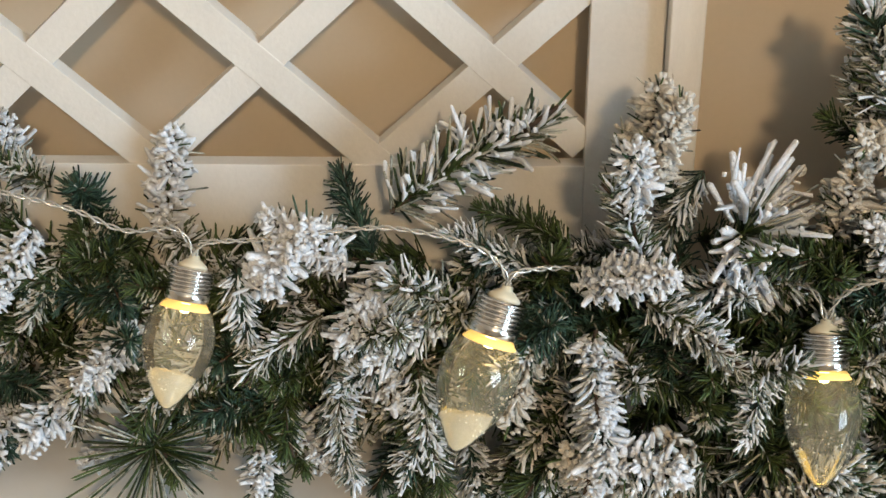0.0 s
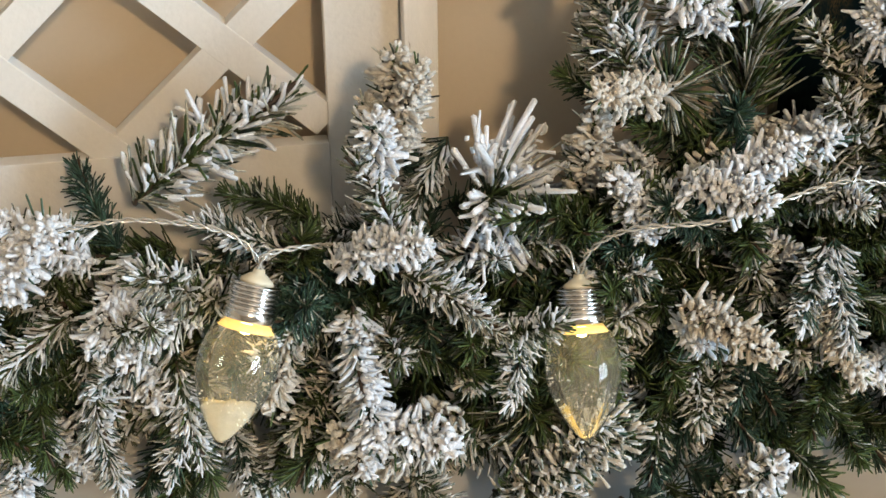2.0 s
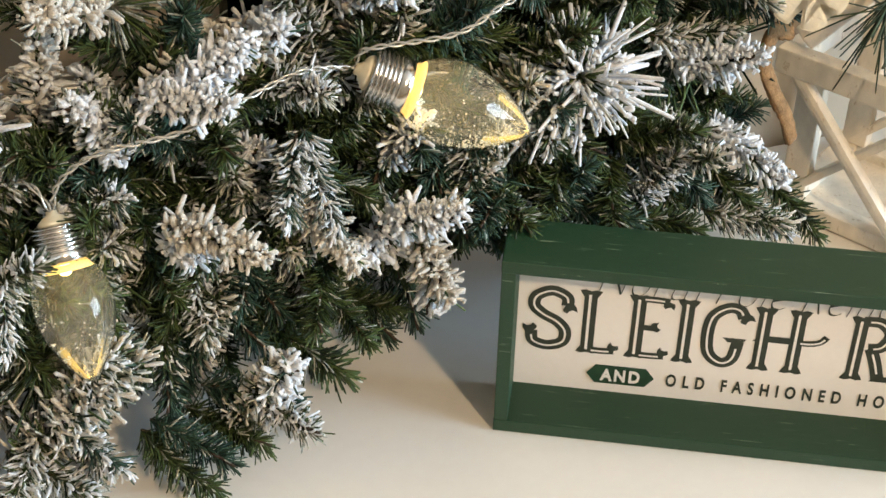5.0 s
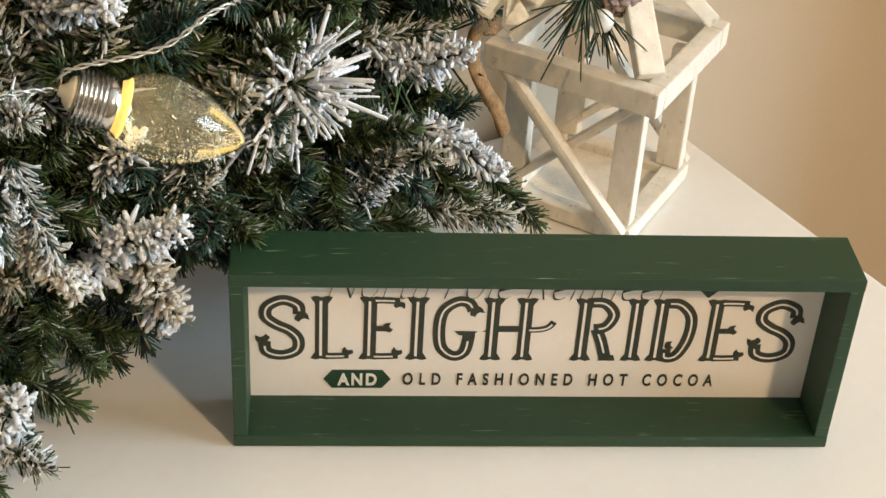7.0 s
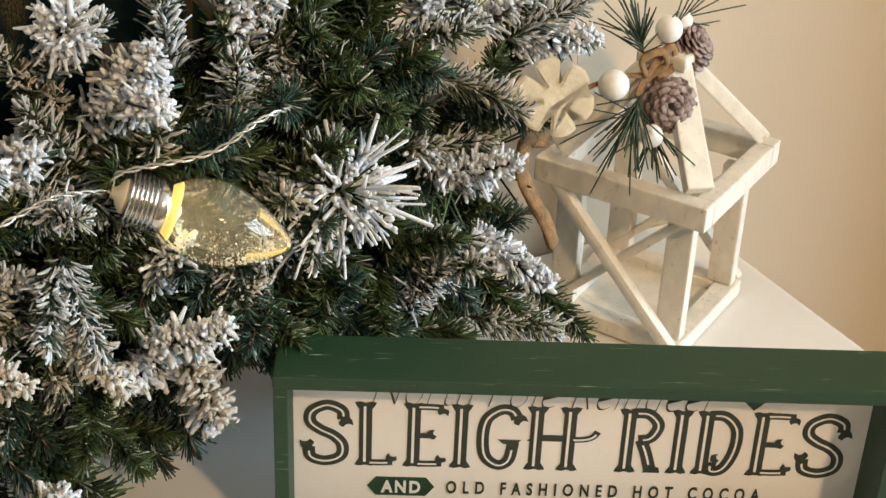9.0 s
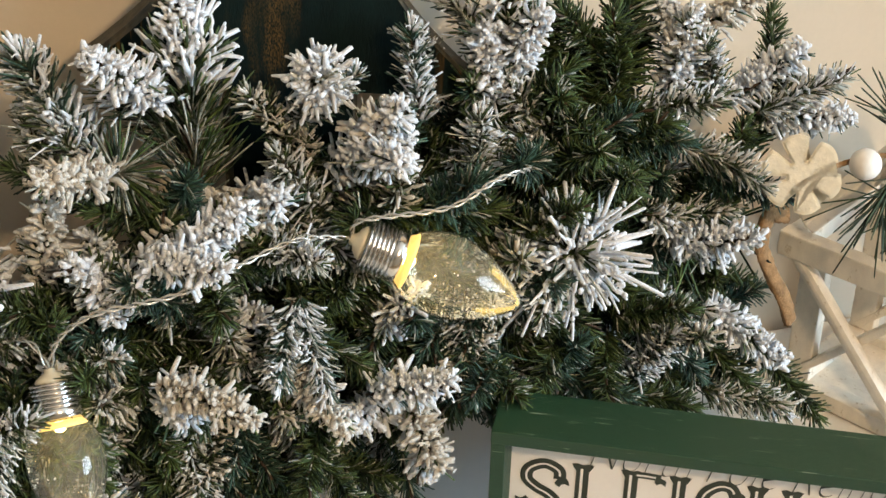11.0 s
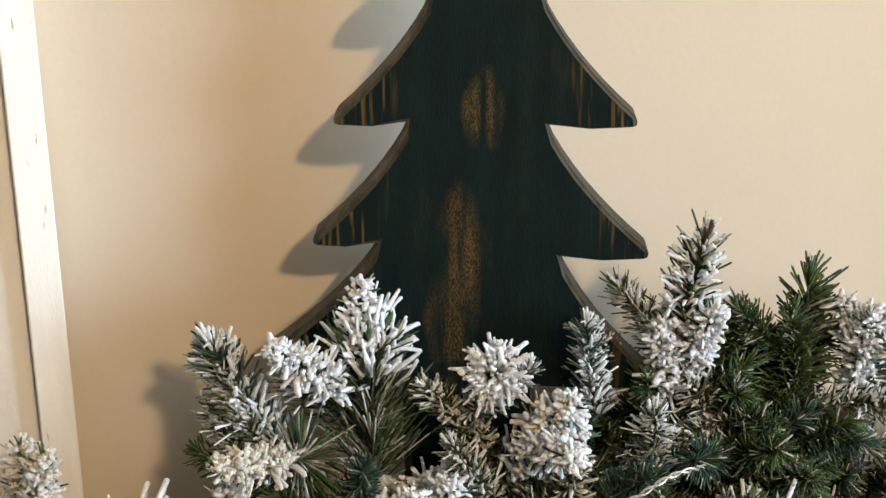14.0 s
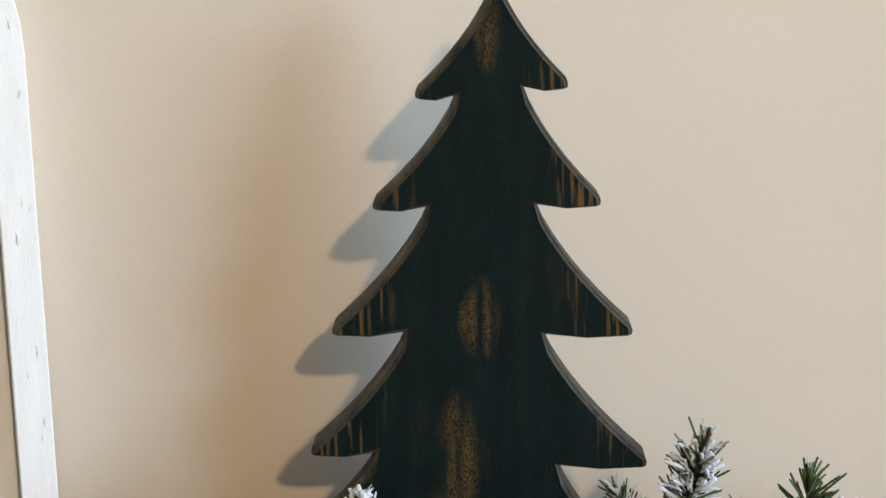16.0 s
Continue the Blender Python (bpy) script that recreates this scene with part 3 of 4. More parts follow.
def to_mesh(name, V, F, MI, mats):
    me = bpy.data.meshes.new(name)
    me.from_pydata([tuple(v) for v in V], [], F)
    for m in mats:
        me.materials.append(m)
    me.polygons.foreach_set("material_index", MI)
    me.shade_smooth()
    return me


LEN = 0.08  # length of a branch as built, along z


def branch_mesh(kind, seed):
    rng = np.random.default_rng(seed)
    V, F, MI = [], [], []
    bend = rng.normal(0, 0.010, 2)

    def axis(t):
        return np.array((bend[0] * t * t, bend[1] * t * t, LEN * t))
    for j in range(4):
        a, b = axis(j / 4), axis((j + 1) / 4)
        d = (b - a) / np.linalg.norm(b - a)
        add_needle(V, F, MI, a, d, np.linalg.norm(b - a) * 1.05, 0.0016, 2, rng, 4)
    count, ln, ahead = {"heavy": (200, 0.0170, 0.75), "frost": (310, 0.0205, 0.95), "green": (330, 0.0205, 0.85), "pine": (400, 0.034, 1.25)}[kind]
    for i in range(count):
        t = min(1.0, (i + rng.uniform(0.2, 1.4)) / count)
        w = rng.random() * 6.28
        out = np.array((cos(w), sin(w), 0))
        tilt = ahead + (1.6 if t > 0.93 else 0.0) + rng.normal(0, 0.32)
        d = out + np.array((0, 0, tilt))
        d /= np.linalg.norm(d)
        L = ln * rng.uniform(0.7, 1.15) * (1.0 - 0.30 * t ** 3)
        snow = rng.random()
        up = cos(w) * 0.5 + 0.5
        a = axis(t * 0.96)
        if kind == "heavy":
            if snow < 0.55 + 0.45 * up:
                snowy_needle(V, F, MI, a, d, L * rng.uniform(0.75, 1.1), rng.uniform(0.0013, 0.0026), rng, rng.uniform(0.10, 0.45))
            else:
                add_needle(V, F, MI, a, d, L * 1.15, 0.0009, 3 if snow < 0.88 else 0, rng)
        elif kind == "frost":
            if snow < 0.08 + 0.50 * up:
                snowy_needle(V, F, MI, a, d, L, rng.uniform(0.0008, 0.0016), rng, rng.uniform(0.15, 0.6))
            else:
                add_needle(V, F, MI, a, d, L * 1.08, 0.00085, 3 if snow < 0.74 else 0, rng)
        elif kind == "pine":
            if t > 0.62 and snow < 0.8:
                snowy_needle(V, F, MI, a, d, L, rng.uniform(0.0007, 0.0015), rng, rng.uniform(0.4, 0.8))
            else:
                add_needle(V, F, MI, a, d, L, 0.0006, 3 if snow < 0.5 else 0, rng)
        else:
            add_needle(V, F, MI, a, d, L, 0.00088, 3 if snow < 0.09 else 0, rng)
    if kind == "heavy":
        # popcorn-like lumps where the snow is thickest
        for i in range(90):
            t = rng.uniform(0.15, 1.0)
            w = rng.normal(0, 0.9)
            q = rng.uniform(0.006, 0.014) * (1 - 0.3 * t)
            a = axis(t) + np.array((cos(w) * q, sin(w) * q, rng.uniform(0, 0.008)))
            d = rng.normal(0, 1, 3)
            d /= np.linalg.norm(d)
            add_needle(V, F, MI, a, d, rng.uniform(0.002, 0.004), rng.uniform(0.0013, 0.0026), 1, rng, 4, True)
    return V, F, MI


def burst_mesh(kind, seed, radius):
    """Long needles that spread from one point, towards z."""
    rng = np.random.default_rng(seed)
    V, F, MI = [], [], []
    n = {"burst": 145, "fan": 100}.get(kind, 120)
    for i in range(n):
        z = rng.uniform(0.22 if kind == "fan" else -0.1, 1.0)
        w = rng.random() * 6.28
        q = sqrt(1 - z * z)
        d = np.array((cos(w) * q, sin(w) * q, z * 0.8))
        d /= np.linalg.norm(d)
        L = radius * rng.uniform(0.62, 1.0)
        if kind in ("burst", "fan"):
            if rng.random() < 0.8:
                snowy_needle(V, F, MI, d * 0.002, d, L, rng.uniform(0.0011, 0.0021) if kind == "fan" else rng.uniform(0.0008, 0.0014), rng, rng.uniform(0.1, 0.4))
                for j in range(3):
                    e = d + rng.normal(0, 0.4, 3)
                    e /= np.linalg.norm(e)
                    add_needle(V, F, MI, d * L * rng.uniform(0.45, 0.95), e, 0.0025, rng.uniform(0.0010, 0.0017), 1, rng, 4, True)
            else:
                add_needle(V, F, MI, d * 0.002, d, L * 0.8, 0.0009, 3, rng)
        else:
            add_needle(V, F, MI, d * 0.002, d, L, 0.0008, 0 if rng.random() < 0.5 else 3, rng)
    return V, F, MI


LIB = {}
for kind in ("heavy", "frost", "green", "pine"):
    for k in range(7 if kind != "pine" else 3):
        data = branch_mesh(kind, 100 * len(kind) + 17 * k + ord(kind[0]))
        flock = M_FLOCK_B if (k % 3 == 2 and kind != "pine") else M_FLOCK
        needle = M_NEEDLE_B if k % 3 == 1 else M_NEEDLE
        LIB.setdefault(kind, []).append(to_mesh(kind + "_branch", *data, (needle, flock, M_STEM, M_DUST)))

garland = empty("flocked_garland", pose(-0.2, 0.09, 0.0), "snow-flocked artificial pine garland lying along the table", "garland")
rng_place = np.random.default_rng(5)
count_of = {}


def branch(kind, base, tip, radius=0.0):
    """A twig of the garland from base to tip."""
    a, b = Vector(base), Vector(tip)
    d = b - a
    k = count_of[kind] = count_of.get(kind, 0) + 1
    if kind in ("burst", "gburst", "fan"):
        me = to_mesh(kind, *burst_mesh(kind, 40 + k, radius), (M_NEEDLE, M_FLOCK, M_STEM, M_DUST))
        s = 1.0
    else:
        me = LIB[kind][(k * 3) % len(LIB[kind])]
        s = min(1.75, max(0.60, 0.87 * d.length / LEN))
    wide = min(s, 1.12) * (1.22 if kind == "heavy" else 1.0)
    ob = new("twig", me)
    ob.parent = garland
    tagged(ob, kind="stuff")
    q = d.to_track_quat("Z", "Y")
    up = q.inverted() @ Vector((0.35, -0.55, 0.9))
    turn = math.degrees(math.atan2(up.y, up.x)) + rng_place.normal(0, 35)
    ob.matrix_local = garland.matrix_world.inverted() @ (Matrix.Translation(a) @ q.to_matrix().to_4x4() @ pose(0, 0, 0, 0, 0, turn) @ Matrix.Diagonal((wide, wide, s, 1)))
    return ob


branch("heavy", (-0.545, 0.120, 0.124), (-0.532, 0.120, 0.188))
branch("heavy", (-0.622, 0.120, 0.139), (-0.627, 0.120, 0.186))
branch("frost", (-0.415, 0.100, 0.157), (-0.333, 0.120, 0.225))
branch("heavy", (-0.297, 0.100, 0.163), (-0.292, 0.100, 0.208))
branch("heavy", (-0.290, 0.100, 0.197), (-0.279, 0.090, 0.251))
branch("heavy", (-0.478, 0.060, 0.127), (-0.437, 0.050, 0.185))
branch("heavy", (-0.408, 0.060, 0.154), (-0.434, 0.040, 0.108))
branch("heavy", (-0.428, 0.060, 0.149), (-0.450, 0.050, 0.170))
branch("frost", (-0.444, 0.060, 0.117), (-0.478, 0.040, 0.099))
branch("heavy", (-0.377, 0.060, 0.124), (-0.414, 0.040, 0.114))
branch("heavy", (-0.306, 0.060, 0.123), (-0.301, 0.030, 0.071))
branch("heavy", (-0.253, 0.050, 0.064), (-0.318, 0.020, 0.059))
branch("frost", (-0.247, 0.040, 0.062), (-0.286, 0.010, 0.054))
branch("heavy", (-0.332, 0.060, 0.118), (-0.350, 0.030, 0.079))
branch("heavy", (-0.545, 0.070, 0.096), (-0.564, 0.030, 0.079))
branch("heavy", (-0.570, 0.070, 0.067), (-0.608, 0.020, 0.044))
branch("frost", (-0.558, 0.080, 0.091), (-0.583, 0.030, 0.073))
branch("green", (-0.530, 0.060, 0.060), (-0.460, 0.030, 0.066))
branch("green", (-0.547, 0.060, 0.046), (-0.521, 0.020, 0.025))
branch("frost", (-0.440, 0.060, 0.070), (-0.433, 0.030, 0.022))
branch("frost", (-0.383, 0.060, 0.077), (-0.403, 0.020, 0.041))
branch("frost", (-0.395, 0.060, 0.090), (-0.382, 0.030, 0.042))
branch("frost", (-0.272, 0.060, 0.135), (-0.229, 0.030, 0.131))
branch("heavy", (-0.316, 0.060, 0.144), (-0.274, 0.050, 0.171))
branch("frost", (-0.285, 0.070, 0.157), (-0.292, 0.070, 0.178))
branch("frost", (-0.585, 0.090, 0.132), (-0.598, 0.050, 0.108))
branch("heavy", (-0.601, 0.080, 0.144), (-0.608, 0.060, 0.128))
branch("frost", (-0.602, 0.110, 0.150), (-0.617, 0.100, 0.169))
branch("green", (-0.292, 0.060, 0.105), (-0.239, 0.030, 0.100))
branch("frost", (-0.486, 0.060, 0.143), (-0.485, 0.050, 0.119))
branch("frost", (-0.338, 0.080, 0.141), (-0.372, 0.080, 0.158))
branch("green", (-0.323, 0.100, 0.144), (-0.356, 0.110, 0.162))
branch("green", (-0.425, 0.100, 0.130), (-0.436, 0.110, 0.144))
branch("green", (-0.268, 0.100, 0.135), (-0.274, 0.110, 0.178))
branch("heavy", (-0.171, 0.090, 0.199), (-0.173, 0.050, 0.167))
branch("frost", (-0.176, 0.100, 0.152), (-0.201, 0.090, 0.189))
branch("heavy", (-0.100, 0.090, 0.202), (-0.153, 0.050, 0.197))
branch("heavy", (-0.108, 0.090, 0.168), (-0.091, 0.060, 0.214))
branch("frost", (-0.095, 0.060, 0.187), (-0.084, 0.040, 0.195))
branch("heavy", (-0.108, 0.070, 0.114), (-0.159, 0.030, 0.128))
branch("heavy", (-0.122, 0.070, 0.119), (-0.140, 0.030, 0.116))
branch("frost", (-0.070, 0.080, 0.154), (-0.094, 0.030, 0.114))
branch("frost", (-0.083, 0.080, 0.142), (-0.103, 0.040, 0.128))
branch("heavy", (-0.016, 0.060, 0.100), (-0.063, 0.020, 0.117))
branch("heavy", (-0.028, 0.050, 0.108), (-0.024, 0.010, 0.076))
branch("heavy", (-0.036, 0.070, 0.130), (-0.028, 0.040, 0.168))
branch("heavy", (-0.066, 0.100, 0.184), (-0.027, 0.080, 0.225))
branch("frost", (-0.069, 0.100, 0.187), (-0.065, 0.090, 0.214))
branch("green", (-0.144, 0.060, 0.058), (-0.189, 0.020, 0.061))
branch("frost", (-0.228, 0.040, 0.027), (-0.171, 0.010, 0.081))
branch("frost", (-0.216, 0.030, 0.049), (-0.193, 0.000, 0.035))
branch("heavy", (-0.270, 0.050, 0.032), (-0.319, 0.020, 0.080))
branch("frost", (-0.308, 0.050, 0.019), (-0.305, 0.030, 0.083))
branch("heavy", (-0.305, 0.050, 0.088), (-0.303, 0.010, 0.058))
branch("green", (-0.116, 0.060, 0.066), (-0.067, 0.010, 0.041))
branch("green", (-0.127, 0.060, 0.076), (-0.090, 0.030, 0.064))
branch("heavy", (-0.121, 0.030, 0.018), (-0.107, 0.000, 0.071))
branch("frost", (-0.123, 0.030, 0.033), (-0.099, 0.000, 0.037))
branch("green", (-0.149, 0.040, 0.025), (-0.117, 0.000, 0.016))
branch("frost", (-0.216, 0.040, 0.045), (-0.178, 0.010, 0.086))
branch("frost", (-0.197, 0.040, 0.046), (-0.199, 0.000, 0.024))
branch("green", (0.026, 0.070, 0.100), (0.042, 0.050, 0.123))
branch("green", (0.048, 0.060, 0.088), (0.063, 0.030, 0.128))
branch("frost", (0.120, 0.060, 0.098), (0.120, 0.040, 0.117))
branch("frost", (0.102, 0.060, 0.080), (0.123, 0.040, 0.123))
branch("heavy", (0.150, 0.080, 0.105), (0.200, 0.050, 0.087))
branch("heavy", (0.117, 0.090, 0.164), (0.154, 0.060, 0.143))
branch("green", (-0.026, 0.080, 0.105), (0.021, 0.060, 0.125))
branch("pine", (-0.120, 0.100, 0.197), (-0.119, 0.100, 0.295))
branch("pine", (-0.126, 0.110, 0.227), (-0.160, 0.100, 0.273))
branch("frost", (-0.163, 0.100, 0.223), (-0.203, 0.100, 0.293))
branch("frost", (-0.175, 0.100, 0.203), (-0.201, 0.110, 0.255))
branch("green", (-0.164, 0.110, 0.196), (-0.193, 0.110, 0.218))
branch("frost", (0.035, 0.100, 0.249), (0.032, 0.090, 0.332))
branch("frost", (0.032, 0.100, 0.256), (0.010, 0.110, 0.287))
branch("frost", (0.048, 0.090, 0.228), (0.022, 0.090, 0.264))
branch("green", (0.092, 0.100, 0.215), (0.111, 0.090, 0.302))
branch("green", (0.092, 0.100, 0.247), (0.069, 0.100, 0.277))
branch("heavy", (0.123, 0.090, 0.233), (0.124, 0.080, 0.285))
branch("heavy", (0.120, 0.090, 0.258), (0.138, 0.080, 0.275))
branch("frost", (-0.073, 0.090, 0.222), (-0.094, 0.080, 0.267))
branch("frost", (-0.076, 0.090, 0.237), (-0.055, 0.060, 0.277))
branch("heavy", (-0.050, 0.080, 0.208), (-0.034, 0.050, 0.266))
branch("heavy", (-0.061, 0.080, 0.219), (-0.025, 0.050, 0.239))
branch("frost", (-0.002, 0.110, 0.220), (-0.004, 0.110, 0.276))
branch("frost", (0.060, 0.090, 0.223), (0.019, 0.080, 0.217))
branch("frost", (0.016, 0.090, 0.215), (-0.004, 0.080, 0.194))
branch("green", (0.098, 0.100, 0.230), (0.092, 0.090, 0.288))
branch("green", (0.190, 0.110, 0.212), (0.206, 0.120, 0.258))
branch("heavy", (0.161, 0.100, 0.219), (0.201, 0.080, 0.252))
branch("heavy", (0.145, 0.100, 0.237), (0.126, 0.090, 0.282))
branch("heavy", (0.182, 0.100, 0.210), (0.204, 0.080, 0.213))
branch("frost", (0.104, 0.090, 0.224), (0.125, 0.060, 0.240))
branch("frost", (0.132, 0.090, 0.201), (0.161, 0.070, 0.200))
branch("green", (0.146, 0.090, 0.186), (0.170, 0.070, 0.179))
branch("green", (0.086, 0.090, 0.213), (0.109, 0.060, 0.218))
branch("heavy", (0.126, 0.080, 0.150), (0.151, 0.060, 0.157))
branch("frost", (0.113, 0.090, 0.164), (0.152, 0.070, 0.165))
branch("green", (0.092, 0.070, 0.116), (0.110, 0.050, 0.131))
branch("frost", (0.106, 0.060, 0.090), (0.122, 0.040, 0.125))
branch("fan", (-0.240, 0.085, 0.169), (-0.209, 0.065, 0.187), 0.046)
branch("burst", (0.059, 0.050, 0.170), (0.028, 0.000, 0.207), 0.037)
branch("gburst", (-0.157, 0.090, 0.223), (-0.166, 0.040, 0.253), 0.027)
branch("heavy", (-0.163, 0.080, 0.225), (-0.189, 0.050, 0.247))
branch("burst", (-0.064, 0.075, 0.266), (-0.074, 0.030, 0.290), 0.017)
branch("gburst", (-0.535, 0.040, 0.037), (-0.525, 0.000, 0.068), 0.048)
branch("gburst", (-0.213, 0.055, 0.061), (-0.227, 0.030, 0.084), 0.036)
branch("frost", (-0.260, 0.100, 0.194), (-0.282, 0.090, 0.155))
branch("green", (0.060, 0.060, 0.124), (0.030, 0.030, 0.109))
branch("green", (0.091, 0.070, 0.106), (0.075, 0.040, 0.089))
branch("green", (0.122, 0.070, 0.094), (0.122, 0.050, 0.072))
branch("green", (0.161, 0.080, 0.077), (0.172, 0.060, 0.059))
branch("frost", (0.165, 0.080, 0.065), (0.192, 0.060, 0.045))
branch("green", (0.024, 0.050, 0.119), (-0.001, 0.020, 0.115))
branch("green", (0.111, 0.070, 0.115), (0.129, 0.050, 0.089))
branch("green", (0.004, 0.060, 0.116), (0.018, 0.030, 0.116))
branch("green", (0.202, 0.090, 0.060), (0.210, 0.070, 0.050))
branch("green", (-0.071, 0.050, 0.093), (-0.088, 0.020, 0.079))
branch("green", (-0.078, 0.050, 0.082), (-0.068, 0.010, 0.071))
branch("frost", (-0.222, 0.030, 0.037), (-0.235, 0.005, 0.024))
branch("green", (-0.174, 0.030, 0.026), (-0.159, 0.005, 0.006))
branch("frost", (-0.238, 0.030, 0.031), (-0.214, 0.005, 0.024))
branch("green", (-0.169, 0.030, 0.031), (-0.141, 0.005, 0.023))
branch("frost", (-0.278, 0.030, 0.040), (-0.247, 0.005, 0.032))
branch("green", (-0.141, 0.040, 0.037), (-0.098, 0.010, 0.034))
branch("green", (0.089, 0.060, 0.075), (0.125, 0.040, 0.077))
branch("frost", (0.151, 0.070, 0.059), (0.179, 0.050, 0.054))
branch("green", (-0.232, 0.060, 0.105), (-0.207, 0.030, 0.112))

# the boldest snow-laden twigs in front
branch("heavy", (-0.036, 0.04, 0.116), (-0.025, 0.0, 0.089))
branch("heavy", (-0.054, 0.03, 0.119), (-0.028, 0.01, 0.132))
branch("heavy", (-0.053, 0.07, 0.227), (-0.026, 0.045, 0.266))
branch("heavy", (-0.047, 0.07, 0.224), (-0.036, 0.03, 0.253))
branch("heavy", (-0.143, 0.05, 0.193), (-0.102, 0.03, 0.227))
branch("heavy", (-0.156, 0.05, 0.199), (-0.126, 0.02, 0.203))
branch("heavy", (-0.151, 0.03, 0.143), (-0.126, 0.0, 0.144))
branch("frost", (-0.081, 0.05, 0.167), (-0.083, 0.015, 0.126))
branch("frost", (-0.085, 0.05, 0.165), (-0.099, 0.02, 0.148))
branch("heavy", (-0.286, 0.085, 0.193), (-0.268, 0.08, 0.247))
branch("heavy", (-0.292, 0.08, 0.184), (-0.295, 0.06, 0.219))
branch("heavy", (-0.305, 0.04, 0.115), (-0.299, 0.015, 0.08))
branch("heavy", (-0.31, 0.03, 0.068), (-0.259, 0.0, 0.097))
branch("frost", (-0.176, 0.09, 0.234), (-0.203, 0.11, 0.285))
branch("heavy", (-0.165, 0.06, 0.16), (-0.179, 0.05, 0.206))
branch("heavy", (-0.306, 0.05, 0.159), (-0.276, 0.03, 0.177))
branch("frost", (-0.283, 0.05, 0.149), (-0.249, 0.03, 0.146))
branch("frost", (-0.244, 0.04, 0.115), (-0.216, 0.02, 0.139))
branch("heavy", (-0.09, 0.04, 0.148), (-0.081, 0.02, 0.126))
branch("frost", (-0.231, 0.03, 0.024), (-0.179, 0.005, 0.089))
branch("frost", (-0.131, 0.03, 0.018), (-0.108, 0.005, 0.065))
branch("heavy", (-0.198, 0.08, 0.170), (-0.190, 0.08, 0.208))
branch("frost", (-0.218, 0.05, 0.128), (-0.23, 0.03, 0.115))
branch("heavy", (0.033, 0.1, 0.231), (0.019, 0.09, 0.286))
branch("heavy", (0.039, 0.1, 0.245), (0.038, 0.08, 0.288))
branch("frost", (-0.011, 0.09, 0.237), (-0.016, 0.09, 0.275))
branch("frost", (0.015, 0.07, 0.2), (0.007, 0.06, 0.251))
branch("heavy", (-0.135, 0.09, 0.256), (-0.156, 0.07, 0.285))
branch("heavy", (-0.128, 0.1, 0.263), (-0.121, 0.09, 0.294))
branch("green", (0.182, 0.1, 0.187), (0.194, 0.1, 0.251))
branch("green", (0.171, 0.1, 0.164), (0.173, 0.09, 0.213))
branch("frost", (0.176, 0.09, 0.215), (0.204, 0.08, 0.233))
branch("green", (0.157, 0.1, 0.134), (0.165, 0.08, 0.182))
branch("green", (0.14, 0.11, 0.208), (0.129, 0.11, 0.257))
branch("frost", (0.152, 0.09, 0.225), (0.132, 0.08, 0.268))

# inner twigs that close the body of the garland
def top_of(x):
    return float(np.interp(x, (-0.9, -0.6, -0.4, -0.28, -0.2, -0.12, 0.0, 0.1, 0.17, 0.24), (0.155, 0.155, 0.15, 0.16, 0.185, 0.23, 0.24, 0.255, 0.245, 0.17)))


def low_of(x):
    return float(np.interp(x, (-0.9, -0.3, -0.2, -0.05, 0.05, 0.15, 0.24), (0.035, 0.03, 0.035, 0.06, 0.085, 0.06, 0.05)))


for i in range(360):
    x = rng_place.uniform(-0.80, 0.10)
    z = rng_place.uniform(low_of(x), top_of(x) - 0.03)
    y = rng_place.uniform(0.065, 0.10 if -0.2 < x < 0.06 else 0.14)
    a = Vector((x, y, z))
    mid = (low_of(x) + top_of(x)) / 2
    d = Vector((rng_place.normal(0, 0.7), -rng_place.uniform(0.2, 1.0), (z - mid) * 9 + rng_place.normal(0, 0.35))).normalized()
    b = a + d * rng_place.uniform(0.05, 0.075)
    b.y, b.z = max(b.y, 0.03), max(b.z, 0.02)
    u = rng_place.random() + (0.12 if x > -0.05 else 0)
    branch("heavy" if u < 0.07 and y < 0.1 else "frost" if u < (0.45 if x < -0.22 else 0.30) else "green", a, b)


for i in range(70):
    x = rng_place.uniform(0.02, 0.10)
    a = Vector((x, rng_place.uniform(0.11, 0.15), rng_place.uniform(0.12, top_of(x) - 0.015)))
    d = Vector((min(0.35, rng_place.normal(0, 0.6)), -rng_place.uniform(0.1, 0.7), rng_place.normal(0.25, 0.6))).normalized()
    branch("green", a, a + d * 0.065)


for i in range(75):
    x = rng_place.uniform(-0.27, 0.03)
    a = Vector((x, rng_place.uniform(0.08, 0.105), rng_place.uniform(0.08, top_of(x) - 0.03)))
    d = Vector((rng_place.normal(0, 0.6), -rng_place.uniform(0.2, 0.8), rng_place.normal(0.1, 0.6))).normalized()
    branch("green" if i % 4 else "frost", a, a + d * 0.065)


for i in range(80):
    x = rng_place.uniform(0.075, 0.150)
    a = Vector((x, rng_place.uniform(0.105, 0.150), rng_place.uniform(0.03, 0.20)))
    d = Vector((rng_place.normal(-0.05, 0.35), -rng_place.uniform(0.2, 0.6), rng_place.normal(0.2, 0.6))).normalized()
    branch("green" if i % 4 else "frost", a, a + d * 0.058)


for i in range(45):
    a = Vector((rng_place.uniform(0.11, 0.185), rng_place.uniform(0.12, 0.165), rng_place.uniform(0.015, 0.11)))
    d = Vector((rng_place.normal(-0.1, 0.4), -rng_place.uniform(0.1, 0.5), rng_place.normal(0.25, 0.5))).normalized()
    b = a + d * 0.055
    b.z = max(b.z, 0.02)
    branch("green", a, b)


